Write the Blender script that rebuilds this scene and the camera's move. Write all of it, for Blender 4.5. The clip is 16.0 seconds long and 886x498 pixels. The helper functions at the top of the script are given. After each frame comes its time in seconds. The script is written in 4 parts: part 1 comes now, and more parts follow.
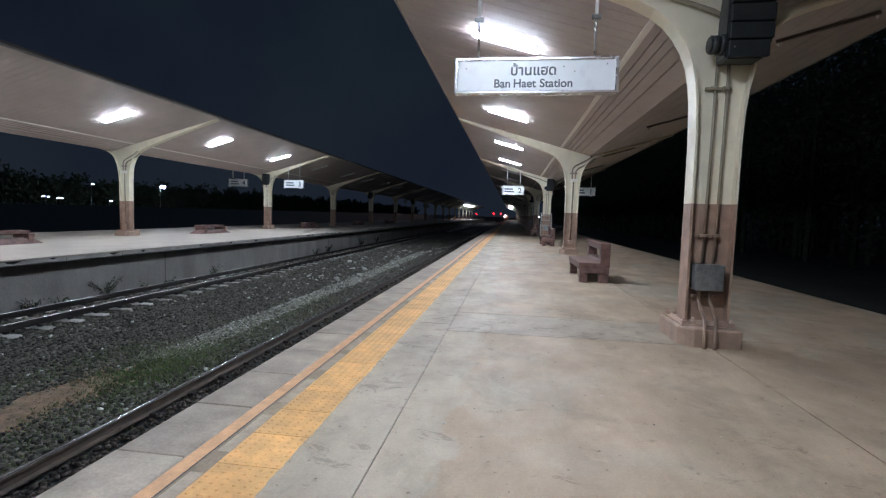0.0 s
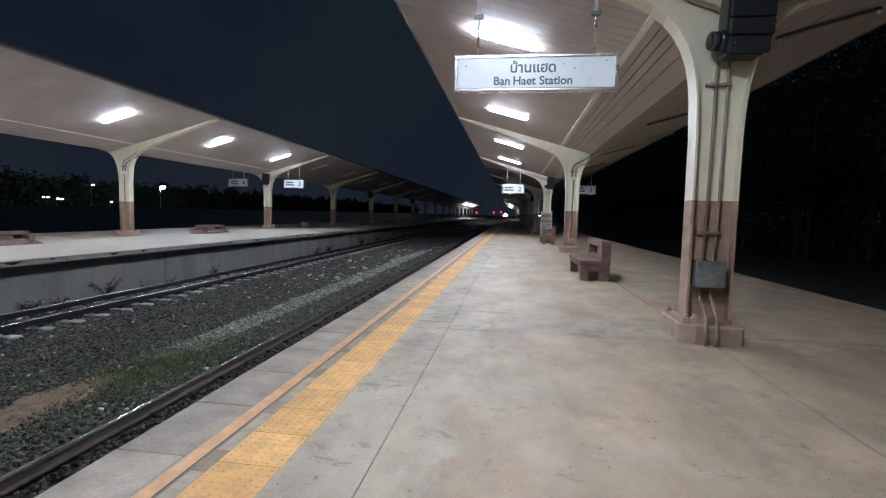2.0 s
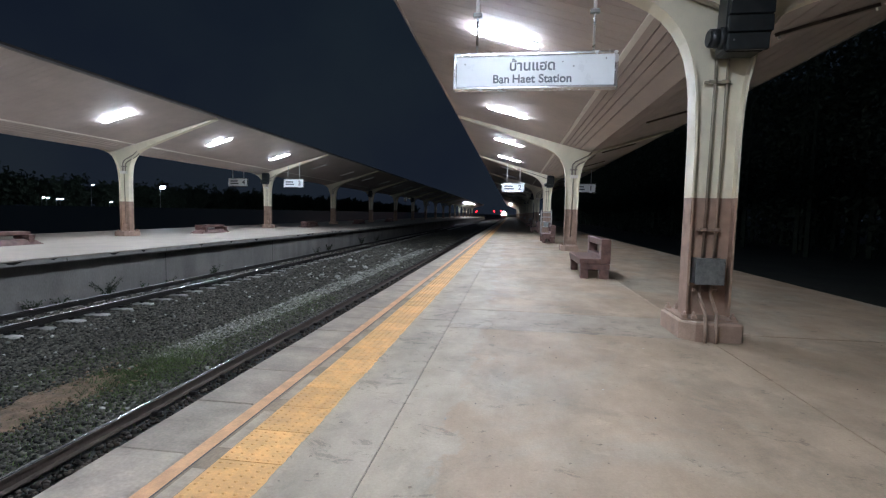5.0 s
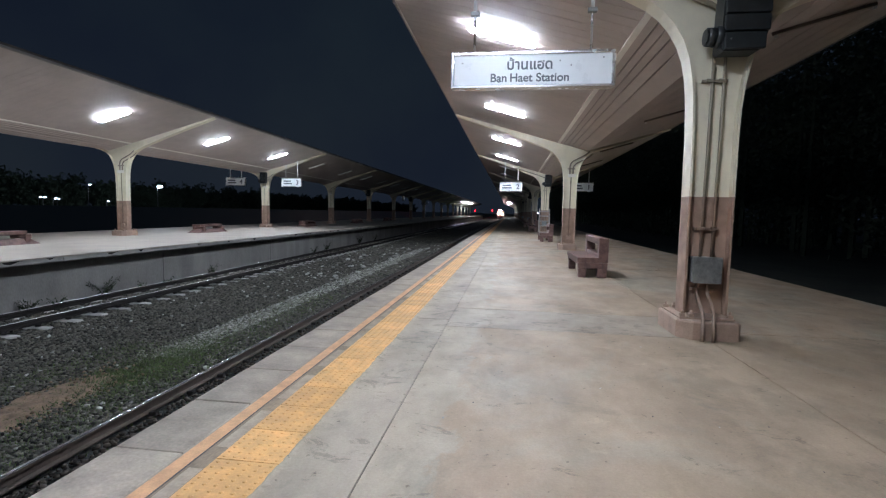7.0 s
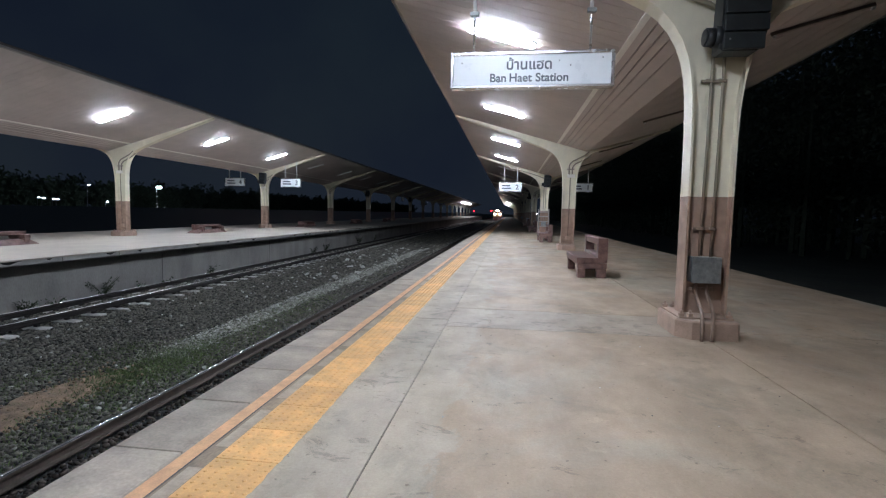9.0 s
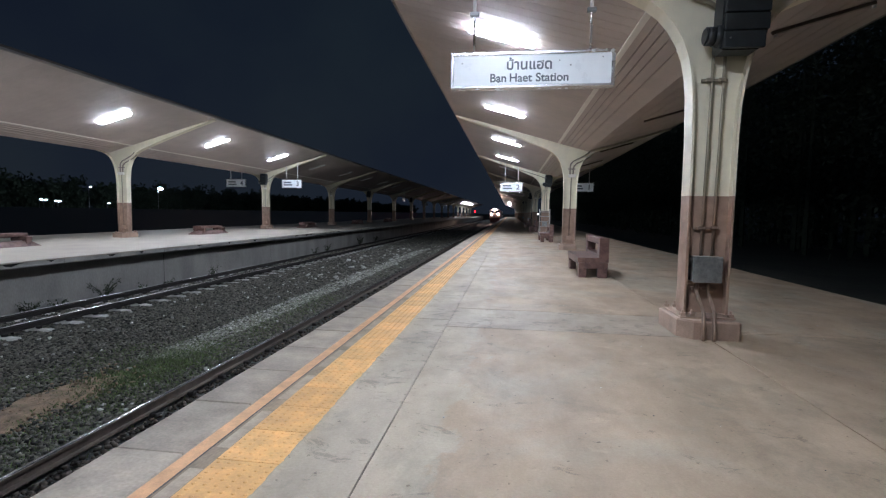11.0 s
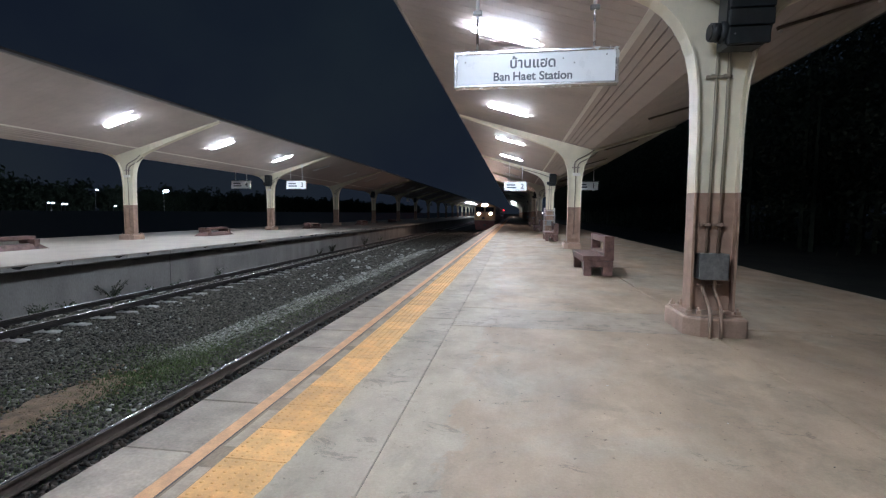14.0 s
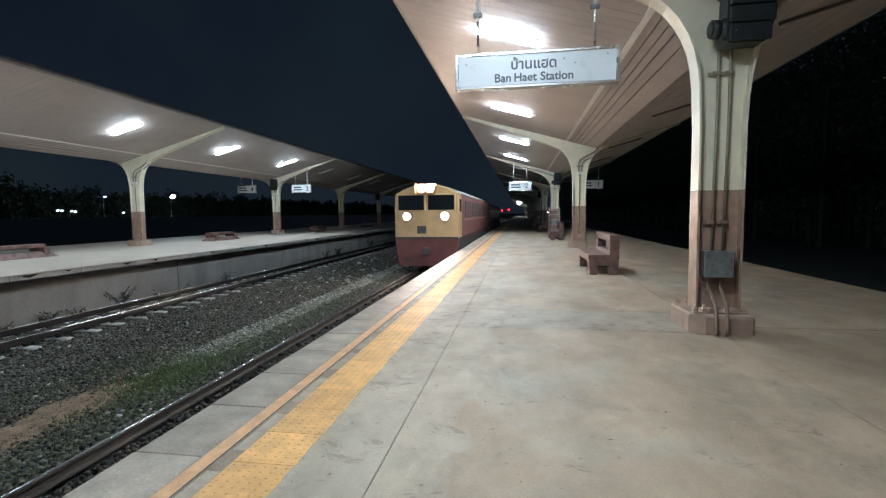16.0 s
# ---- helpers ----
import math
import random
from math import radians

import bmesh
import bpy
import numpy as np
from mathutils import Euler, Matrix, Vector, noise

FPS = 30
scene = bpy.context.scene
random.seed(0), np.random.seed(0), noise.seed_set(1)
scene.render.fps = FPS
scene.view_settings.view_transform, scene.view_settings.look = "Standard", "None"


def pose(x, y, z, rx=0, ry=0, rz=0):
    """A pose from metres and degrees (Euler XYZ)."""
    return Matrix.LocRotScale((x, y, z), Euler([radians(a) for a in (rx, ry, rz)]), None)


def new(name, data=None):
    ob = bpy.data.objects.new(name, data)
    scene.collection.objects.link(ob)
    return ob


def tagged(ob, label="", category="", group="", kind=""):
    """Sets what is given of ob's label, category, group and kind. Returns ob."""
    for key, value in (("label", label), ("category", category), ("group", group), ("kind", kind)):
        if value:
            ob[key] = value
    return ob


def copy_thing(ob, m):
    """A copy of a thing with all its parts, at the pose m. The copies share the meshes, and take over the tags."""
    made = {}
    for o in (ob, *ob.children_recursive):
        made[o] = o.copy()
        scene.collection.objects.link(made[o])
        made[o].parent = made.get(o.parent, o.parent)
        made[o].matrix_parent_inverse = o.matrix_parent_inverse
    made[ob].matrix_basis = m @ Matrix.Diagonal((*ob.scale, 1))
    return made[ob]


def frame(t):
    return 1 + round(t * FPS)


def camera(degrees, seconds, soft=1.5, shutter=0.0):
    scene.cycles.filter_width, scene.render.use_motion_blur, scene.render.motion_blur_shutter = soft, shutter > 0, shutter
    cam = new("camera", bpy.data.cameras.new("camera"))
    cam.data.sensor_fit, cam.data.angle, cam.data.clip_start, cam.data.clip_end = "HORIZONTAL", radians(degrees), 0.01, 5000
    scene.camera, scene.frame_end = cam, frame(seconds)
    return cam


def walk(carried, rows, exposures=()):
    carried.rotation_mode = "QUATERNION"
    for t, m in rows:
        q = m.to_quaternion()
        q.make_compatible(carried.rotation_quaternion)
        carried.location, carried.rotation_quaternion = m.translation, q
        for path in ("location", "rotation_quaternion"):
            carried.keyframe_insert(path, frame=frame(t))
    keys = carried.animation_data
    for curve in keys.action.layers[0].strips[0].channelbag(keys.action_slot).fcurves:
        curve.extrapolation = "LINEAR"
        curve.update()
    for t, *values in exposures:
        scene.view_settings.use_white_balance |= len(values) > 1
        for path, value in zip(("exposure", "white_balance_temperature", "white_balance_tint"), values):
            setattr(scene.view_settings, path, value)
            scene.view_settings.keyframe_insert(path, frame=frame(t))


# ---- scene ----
cam = camera(85.33, 16.0, soft=1.2)
walk(cam, [
    (0.0, pose(-0.000, 0.000, 1.500, 85.932, -1.624, 8.092)),
    (0.5, pose(-0.006, 0.008, 1.490, 85.859, -1.665, 8.107)),
    (1.0, pose(0.001, 0.008, 1.491, 85.798, -1.537, 8.111)),
    (1.5, pose(-0.000, 0.013, 1.490, 85.831, -1.354, 8.115)),
    (2.0, pose(-0.001, 0.013, 1.487, 85.824, -1.345, 8.111)),
    (2.5, pose(-0.004, 0.006, 1.488, 85.767, -1.302, 8.125)),
    (3.0, pose(0.001, 0.009, 1.488, 85.709, -1.217, 8.137)),
    (3.5, pose(-0.002, 0.005, 1.484, 85.744, -1.273, 8.200)),
    (4.0, pose(-0.002, 0.002, 1.478, 85.764, -1.208, 8.191)),
    (6.5, pose(0.014, 0.006, 1.481, 85.580, -1.073, 7.985)),
    (7.0, pose(0.009, 0.006, 1.477, 85.609, -1.073, 7.886)),
    (7.5, pose(0.008, 0.007, 1.468, 85.607, -0.997, 7.796)),
    (8.0, pose(0.011, 0.008, 1.473, 85.627, -1.023, 7.747)),
    (8.5, pose(0.010, 0.006, 1.468, 85.618, -1.044, 7.740)),
    (9.0, pose(0.007, 0.004, 1.468, 85.676, -1.079, 7.800)),
    (11.5, pose(0.014, 0.006, 1.469, 85.715, -0.750, 7.972)),
    (12.0, pose(0.013, 0.002, 1.465, 85.684, -0.632, 7.998)),
    (12.5, pose(0.012, 0.000, 1.462, 85.664, -0.636, 8.062)),
    (13.0, pose(0.014, 0.001, 1.464, 85.706, -0.672, 8.232)),
    (13.5, pose(0.015, 0.001, 1.466, 85.705, -0.575, 8.346)),
    (14.0, pose(0.011, 0.002, 1.459, 85.694, -0.391, 8.439)),
    (14.5, pose(0.030, -0.002, 1.462, 85.660, -0.008, 8.513)),
    (15.0, pose(0.038, -0.013, 1.461, 85.611, -0.009, 8.672)),
    (15.5, pose(0.032, -0.018, 1.464, 85.676, -0.007, 8.873)),
    (16.0, pose(0.035, -0.018, 1.474, 85.792, 0.609, 9.059)),
], exposures=[(0.0, 0.06, 5860, 10), (13.0, 0.06, 5860, 11), (15.0, 0.06, 5850, 8), (15.5, 0.04, 5800, 4), (16.0, -0.02, 5740, 0)])

# ---- world: a clear, moonless night sky with a trace of town glow ----
world = bpy.data.worlds.new("night_sky")
scene.world = world
world.use_nodes = True
wn, wl = world.node_tree.nodes, world.node_tree.links
w_co, w_sep, w_ramp, w_noise, w_mix = [wn.new(k) for k in ("ShaderNodeTexCoord", "ShaderNodeSeparateXYZ", "ShaderNodeValToRGB", "ShaderNodeTexNoise", "ShaderNodeMix")]
wl.new(w_co.outputs["Generated"], w_sep.inputs[0])
wl.new(w_sep.outputs["Z"], w_ramp.inputs[0])
w_ramp.color_ramp.elements[0].color, w_ramp.color_ramp.elements[1].color = (0.42, 0.55, 0.80, 1), (0.16, 0.27, 0.43, 1)
w_mid = w_ramp.color_ramp.elements.new(0.32)
w_mid.color = (0.32, 0.47, 0.70, 1)
wl.new(w_co.outputs["Generated"], w_noise.inputs["Vector"])
w_noise.inputs["Scale"].default_value, w_noise.inputs["Detail"].default_value = 2.4, 6
w_mix.data_type, w_mix.blend_type = "RGBA", "OVERLAY"
w_mix.inputs[0].default_value = 0.7
wl.new(w_ramp.outputs[0], w_mix.inputs[6])
wl.new(w_noise.outputs["Fac"], w_mix.inputs[7])
wl.new(w_mix.outputs[2], wn["Background"].inputs["Color"])
world.node_tree.nodes["Background"].inputs["Strength"].default_value = 0.026

TUBE_POWER = 202.0       # near canopy
FAR_TUBE_POWER = 168.0   # far canopy, set dimmer
HEAD_POWER = 640.0

# ---- plan ----
Z_RAIL = -1.0        # top of the rails; the platforms are at 0
Z_GROUND = -1.22     # top of the ballast bed
EDGE = -2.36         # platform edge by the near track
RIGHT = 6.42         # outer edge of the near platform
TRACK_A = -3.98      # near track's centre line
TRACK_B = -10.72     # far track's centre line
FAR_EDGE = -12.5
FAR_WALL = -13.5
FAR_BACK = -23.4
FAR_Z = 0.05
BAY = 14.38          # from column to column
COL_X, COL_Y = 2.51, 6.54
FCOL_X, FCOL_Y = -18.75, 21.28
FBAY = 13.85         # the same on the far platform
SLOPE = 0.283        # fall of the canopy towards its columns
VALLEY_DX, VALLEY_Z = 0.64, 4.12
Y0, Y1 = -22.0, 244.0


# ---- materials ----
def mat(name, col, rough=0.6, metal=0.0, var=0.25, scale=3.0, fine=60.0, bump=0.15, dist=0.004,
        tint=None, island=False, spec=0.5, obrand=0.0, stretch=(1, 1, 1), roughvar=0.12):
    m = bpy.data.materials.new(name)
    m.use_nodes = True
    nt = m.node_tree
    nd, ln = nt.nodes, nt.links
    b = nd["Principled BSDF"]
    b.inputs["Metallic"].default_value = metal
    b.inputs["Specular IOR Level"].default_value = spec
    tc = nd.new("ShaderNodeNewGeometry")
    mp = nd.new("ShaderNodeMapping")
    mp.inputs["Scale"].default_value = stretch
    ln.new(tc.outputs["Position"], mp.inputs["Vector"])
    n1 = nd.new("ShaderNodeTexNoise")
    n1.inputs["Scale"].default_value, n1.inputs["Detail"].default_value, n1.inputs["Roughness"].default_value = scale, 5, 0.6
    n2 = nd.new("ShaderNodeTexNoise")
    n2.inputs["Scale"].default_value, n2.inputs["Detail"].default_value = fine, 3
    ln.new(mp.outputs[0], n1.inputs["Vector"])
    ln.new(mp.outputs[0], n2.inputs["Vector"])
    add = nd.new("ShaderNodeMath")
    add.operation = "MULTIPLY_ADD"
    ln.new(n2.outputs["Fac"], add.inputs[0])
    add.inputs[1].default_value = 0.4
    ln.new(n1.outputs["Fac"], add.inputs[2])
    ramp = nd.new("ShaderNodeValToRGB")
    lo = [c * (1 - var) for c in col]
    hi = [min(1, c * (1 + var)) for c in col] if tint is None else list(tint)
    ramp.color_ramp.elements[0].position, ramp.color_ramp.elements[1].position = 0.45, 0.95
    ramp.color_ramp.elements[0].color, ramp.color_ramp.elements[1].color = (*lo, 1), (*hi, 1)
    ln.new(add.outputs[0], ramp.inputs[0])
    out = ramp.outputs[0]
    if island or obrand:
        src = tc.outputs["Random Per Island"] if island else nd.new("ShaderNodeObjectInfo").outputs["Random"]
        mr = nd.new("ShaderNodeMapRange")
        a = obrand or 0.45
        mr.inputs["To Min"].default_value, mr.inputs["To Max"].default_value = 1 - a, 1 + a
        ln.new(src, mr.inputs["Value"])
        mul = nd.new("ShaderNodeVectorMath")
        mul.operation = "SCALE"
        ln.new(out, mul.inputs[0])
        ln.new(mr.outputs[0], mul.inputs["Scale"])
        out = mul.outputs[0]
    ln.new(out, b.inputs["Base Color"])
    rr = nd.new("ShaderNodeMapRange")
    rr.inputs["To Min"].default_value, rr.inputs["To Max"].default_value = max(0.03, rough - roughvar), min(1, rough + roughvar)
    ln.new(n1.outputs["Fac"], rr.inputs["Value"])
    ln.new(rr.outputs[0], b.inputs["Roughness"])
    if bump:
        bp = nd.new("ShaderNodeBump")
        bp.inputs["Strength"].default_value, bp.inputs["Distance"].default_value = bump, dist
        ln.new(n2.outputs["Fac"], bp.inputs["Height"])
        ln.new(bp.outputs[0], b.inputs["Normal"])
    return m


def glow(name, col, strength, base=0.8):
    m = bpy.data.materials.new(name)
    m.use_nodes = True
    b = m.node_tree.nodes["Principled BSDF"]
    b.inputs["Base Color"].default_value = (base, base, base, 1)
    b.inputs["Emission Color"].default_value = (*col, 1)
    b.inputs["Emission Strength"].default_value = strength
    return m


def two_tone(name, low, high, level):
    """Painted steel: one colour below the level, another above, both worn."""
    m = mat(name, high, 0.42, var=0.10, scale=2.5, fine=90, bump=0.08)
    nt = m.node_tree
    nd, ln = nt.nodes, nt.links
    b = nd["Principled BSDF"]
    old = b.inputs["Base Color"].links[0].from_socket
    geo = nd.new("ShaderNodeNewGeometry")
    sep = nd.new("ShaderNodeSeparateXYZ")
    ln.new(geo.outputs["Position"], sep.inputs[0])
    cmp = nd.new("ShaderNodeMath")
    cmp.operation = "GREATER_THAN"
    cmp.inputs[1].default_value = level
    ln.new(sep.outputs["Z"], cmp.inputs[0])
    n = nd.new("ShaderNodeTexNoise")
    n.inputs["Scale"].default_value, n.inputs["Detail"].default_value = 6, 6
    r = nd.new("ShaderNodeValToRGB")
    r.color_ramp.elements[0].position, r.color_ramp.elements[1].position = 0.35, 0.7
    r.color_ramp.elements[0].color = (*[c * 0.8 for c in low], 1)
    r.color_ramp.elements[1].color = (*[c * 1.15 for c in low], 1)
    ln.new(geo.outputs["Position"], n.inputs["Vector"])
    ln.new(n.outputs["Fac"], r.inputs[0])
    mix = nd.new("ShaderNodeMix")
    mix.data_type = "RGBA"
    ln.new(cmp.outputs[0], mix.inputs[0])
    ln.new(r.outputs[0], mix.inputs[6])
    ln.new(old, mix.inputs[7])
    ln.new(mix.outputs[2], b.inputs["Base Color"])
    return m


def floor_material(name, warm, cool, smears=0.585):
    """Trowelled concrete: beige and grey pours, dark smears, small chips."""
    m = bpy.data.materials.new(name)
    m.use_nodes = True
    nt = m.node_tree
    nd, ln = nt.nodes, nt.links
    b = nd["Principled BSDF"]
    geo = nd.new("ShaderNodeNewGeometry")

    def nz(scale, stretch=(1, 1, 1), detail=5, rough=0.6, dist=0.0):
        mp = nd.new("ShaderNodeMapping")
        mp.inputs["Scale"].default_value = stretch
        n = nd.new("ShaderNodeTexNoise")
        n.inputs["Scale"].default_value, n.inputs["Detail"].default_value = scale, detail
        n.inputs["Roughness"].default_value, n.inputs["Distortion"].default_value = rough, dist
        ln.new(geo.outputs["Position"], mp.inputs[0])
        ln.new(mp.outputs[0], n.inputs["Vector"])
        return n.outputs["Fac"]

    def ramp(src, p0, p1, c0, c1):
        r = nd.new("ShaderNodeValToRGB")
        e = r.color_ramp.elements
        e[0].position, e[1].position, e[0].color, e[1].color = p0, p1, (*c0, 1), (*c1, 1)
        ln.new(src, r.inputs[0])
        return r.outputs[0]

    def blend(fac, c0, c1, kind="MIX"):
        x = nd.new("ShaderNodeMix")
        x.data_type, x.blend_type = "RGBA", kind
        if isinstance(fac, float):
            x.inputs[0].default_value = fac
        else:
            ln.new(fac, x.inputs[0])
        ln.new(c0, x.inputs[6])
        ln.new(c1, x.inputs[7])
        return x.outputs[2]

    pour = ramp(nz(0.42, (1, 0.7, 1), 8, 0.66, 0.8), 0.49, 0.60, warm, cool)
    sep = nd.new("ShaderNodeSeparateXYZ")
    ln.new(geo.outputs["Position"], sep.inputs[0])

    def ragged(src, amount, p0, p1):
        """A mask along x whose edge wanders with the noise."""
        r = nd.new("ShaderNodeMath")
        r.operation = "MULTIPLY_ADD"
        ln.new(src, r.inputs[0])
        r.inputs[1].default_value = amount
        ln.new(sep.outputs["X"], r.inputs[2])
        mr = nd.new("ShaderNodeMapRange")
        mr.inputs["From Min"].default_value, mr.inputs["From Max"].default_value = p0, p1
        mr.inputs["To Min"].default_value, mr.inputs["To Max"].default_value = 1.0, 0.0
        ln.new(r.outputs[0], mr.inputs["Value"])
        return mr.outputs[0]

    def flat(rgb):
        q = nd.new("ShaderNodeRGB")
        q.outputs[0].default_value = (*rgb, 1)
        return q.outputs[0]

    # a cooler, ragged pour beside the long joint, and cement smeared along the tiles
    pour = blend(ragged(nz(2.0, (1, 0.6, 1), 8, 0.7, 0.5), 1.1, 0.20, 0.26), pour, flat([c * 1.06 for c in cool]))
    pour = blend(ragged(nz(3.2, (1, 0.8, 1), 9, 0.75, 0.6), 0.50, -0.94, -0.90), pour, flat([c * 1.10 for c in cool]))
    cloud = ramp(nz(1.6, (1, 0.6, 1), 7, 0.68), 0.36, 0.64, (0.76, 0.755, 0.745), (1.07, 1.07, 1.07))
    blotch = ramp(nz(0.75, (1, 1, 1), 9, 0.72, 0.4), 0.53, 0.60, (1, 1, 1), (0.83, 0.855, 0.865))
    smear = ramp(nz(3.4, (0.75, 1.25, 1), 9, 0.76, 0.9), smears, smears + 0.035, (1, 1, 1), (0.70, 0.71, 0.71))
    wipe = ramp(nz(1.5, (0.45, 1.0, 1), 9, 0.74, 2.2), 0.60, 0.64, (1, 1, 1), (1.13, 1.125, 1.11))
    grain = ramp(nz(55, (1, 1, 1), 3, 0.7), 0.25, 0.75, (0.88, 0.88, 0.88), (1.10, 1.10, 1.10))
    speck = ramp(nz(17, (1, 1, 1), 2, 0.5), 0.70, 0.74, (1, 1, 1), (0.60, 0.58, 0.55))
    c = pour
    for layer in (cloud, blotch, smear, wipe, grain, speck):
        c = blend(1.0, c, layer, "MULTIPLY")
    ln.new(c, b.inputs["Base Color"])
    rr = nd.new("ShaderNodeMapRange")
    rr.inputs["From Min"].default_value, rr.inputs["From Max"].default_value = 0.3, 0.7
    rr.inputs["To Min"].default_value, rr.inputs["To Max"].default_value = 0.50, 0.76
    ln.new(nz(1.1, (1, 0.5, 1), 6, 0.6, 0.5), rr.inputs["Value"])
    ln.new(rr.outputs[0], b.inputs["Roughness"])
    b.inputs["Specular IOR Level"].default_value = 0.4
    bp = nd.new("ShaderNodeBump")
    bp.inputs["Strength"].default_value, bp.inputs["Distance"].default_value = 0.25, 0.006
    ln.new(nz(7, (1, 1, 1), 8, 0.7), bp.inputs["Height"])
    ln.new(bp.outputs[0], b.inputs["Normal"])
    return m


M = {
    "coping": mat("coping_concrete", (0.318, 0.268, 0.214), 0.55, var=0.42, scale=3.2, fine=45, bump=0.25, obrand=0.12),
    "tactile": mat("tactile_orange", (0.65, 0.37, 0.135), 0.5, var=0.24, scale=6, fine=70, bump=0.12, obrand=0.14),
    "strip": mat("orange_paint_strip", (0.60, 0.34, 0.175), 0.55, var=0.26, scale=9, fine=90),
    "joint": mat("dark_joint", (0.10, 0.09, 0.085), 0.9),
    "wall": mat("stained_concrete", (0.35, 0.335, 0.31), 0.85, var=0.3, scale=0.8, fine=30, bump=0.25, stretch=(1, 1, 0.35)),
    "slabedge": mat("edge_concrete", (0.42, 0.40, 0.37), 0.75, var=0.25, scale=2, fine=40, obrand=0.1),
    "farfloor": mat("pale_concrete", (0.435, 0.385, 0.318), 0.68, var=0.15, scale=0.7, fine=40),
    "ceiling": mat("brown_ceiling_panel", (0.51, 0.437, 0.408), 0.55, var=0.12, scale=1.2, fine=30, bump=0.05, island=False),
    "groove": mat("ceiling_groove", (0.10, 0.085, 0.08), 0.8),
    "fascia": mat("fascia_paint", (0.30, 0.27, 0.25), 0.6, var=0.15),
    "trim": mat("cream_trim", (0.84, 0.80, 0.74), 0.5, var=0.06),
    "steel": two_tone("two_tone_column_paint", (0.385, 0.262, 0.195), (0.79, 0.735, 0.575), 1.73),
    "plinth": mat("brown_plinth_paint", (0.40, 0.282, 0.215), 0.55, var=0.26, scale=4, fine=50, bump=0.2),
    "conduit": mat("conduit_paint", (0.29, 0.245, 0.20), 0.45, var=0.2),
    "galv": mat("galvanised_steel", (0.36, 0.38, 0.38), 0.42, metal=0.75, var=0.3, scale=14, fine=90),
    "chrome": mat("bright_steel", (0.72, 0.73, 0.75), 0.25, metal=1.0, var=0.08),
    "black": mat("black_plastic", (0.022, 0.026, 0.028), 0.38, var=0.25, scale=8),
    "white": mat("sign_face_white", (0.80, 0.82, 0.84), 0.3, var=0.03, scale=4),
    "letter": mat("dark_letter_paint", (0.12, 0.13, 0.155), 0.5, var=0.1),
    "grime": mat("sign_spot", (0.20, 0.20, 0.2), 0.7),
    "bench": mat("maroon_bench_paint", (0.18, 0.106, 0.092), 0.45, var=0.5, scale=7, fine=60, bump=0.2),
    "railside": mat("rusty_rail", (0.020, 0.016, 0.014), 0.8, var=0.35, scale=6),
    "railhead": mat("polished_rail", (0.62, 0.62, 0.63), 0.27, metal=1.0, var=0.12, scale=3, roughvar=0.0, bump=0.0),
    "railbrown": mat("brown_rail_side", (0.075, 0.055, 0.043), 0.78, var=0.4, scale=6),
    "sleeper": mat("concrete_sleeper", (0.46, 0.44, 0.41), 0.8, var=0.25, scale=5, fine=40, obrand=0.2),
    "ballastbed": mat("ballast_bed", (0.045, 0.045, 0.043), 0.95, var=0.55, scale=16, fine=40, bump=1.0, dist=0.03),
    "stone": mat("ballast_stone", (0.086, 0.080, 0.064), 0.92, var=0.4, scale=9, island=True, obrand=0.95),
    "paleStone": mat("pale_stone", (0.40, 0.39, 0.355), 0.9, var=0.2, island=True),
    "dirt": mat("sandy_dirt", (0.225, 0.155, 0.10), 0.95, var=0.5, scale=7, fine=50, bump=0.6, dist=0.02),
    "grass": mat("short_grass", (0.095, 0.13, 0.045), 0.8, var=0.35, scale=3, island=True),
    "dry": mat("dry_weeds", (0.33, 0.34, 0.26), 0.85, var=0.3, scale=3, island=True),
    "weed": mat("wall_weed", (0.035, 0.05, 0.022), 0.85, var=0.3, scale=3, island=True),
    "soil": mat("night_ground", (0.07, 0.07, 0.055), 0.95, var=0.4, scale=0.3, fine=4),
    "locoYellow": mat("loco_yellow", (0.66, 0.44, 0.225), 0.4, var=0.16, scale=2.4),
    "locoRed": mat("loco_red_brown", (0.21, 0.075, 0.068), 0.45, var=0.2, scale=2),
    "locoGrey": mat("loco_underframe", (0.10, 0.085, 0.08), 0.65, var=0.3, scale=4),
    "locoRoof": mat("loco_roof_grey", (0.33, 0.31, 0.29), 0.55, var=0.15),
    "coach": mat("coach_side_paint", (0.10, 0.08, 0.085), 0.4, var=0.2, scale=2),
    "glass": mat("dark_glass", (0.015, 0.017, 0.02), 0.08, var=0.1, bump=0),
    "pole": mat("grey_pole", (0.2, 0.2, 0.2), 0.5, metal=0.5),
    "fixture": mat("lamp_housing_white", (0.75, 0.75, 0.74), 0.4, var=0.05),
    "cart": mat("weathered_cart_steel", (0.46, 0.43, 0.40), 0.6, var=0.3, scale=9),
    "rubber": mat("black_rubber", (0.03, 0.03, 0.03), 0.7),
}
M["gap"] = mat("stained_gap_concrete", (0.235, 0.19, 0.14), 0.75, var=0.5, scale=4, stretch=(1, 0.5, 1))
M["mortar"] = mat("pale_mortar", (0.33, 0.275, 0.215), 0.75, var=0.3, scale=7, obrand=0.22)
M["stain"] = mat("black_edge_stain", (0.03, 0.028, 0.025), 0.9, var=0.3)
M["batten"] = mat("dark_batten_paint", (0.17, 0.14, 0.12), 0.6, var=0.3)
M["pipe"] = two_tone("two_tone_conduit_paint", (0.30, 0.21, 0.155), (0.30, 0.26, 0.19), 1.73)
M["leaf"] = mat("night_foliage", (0.05, 0.066, 0.04), 0.85, var=0.3)
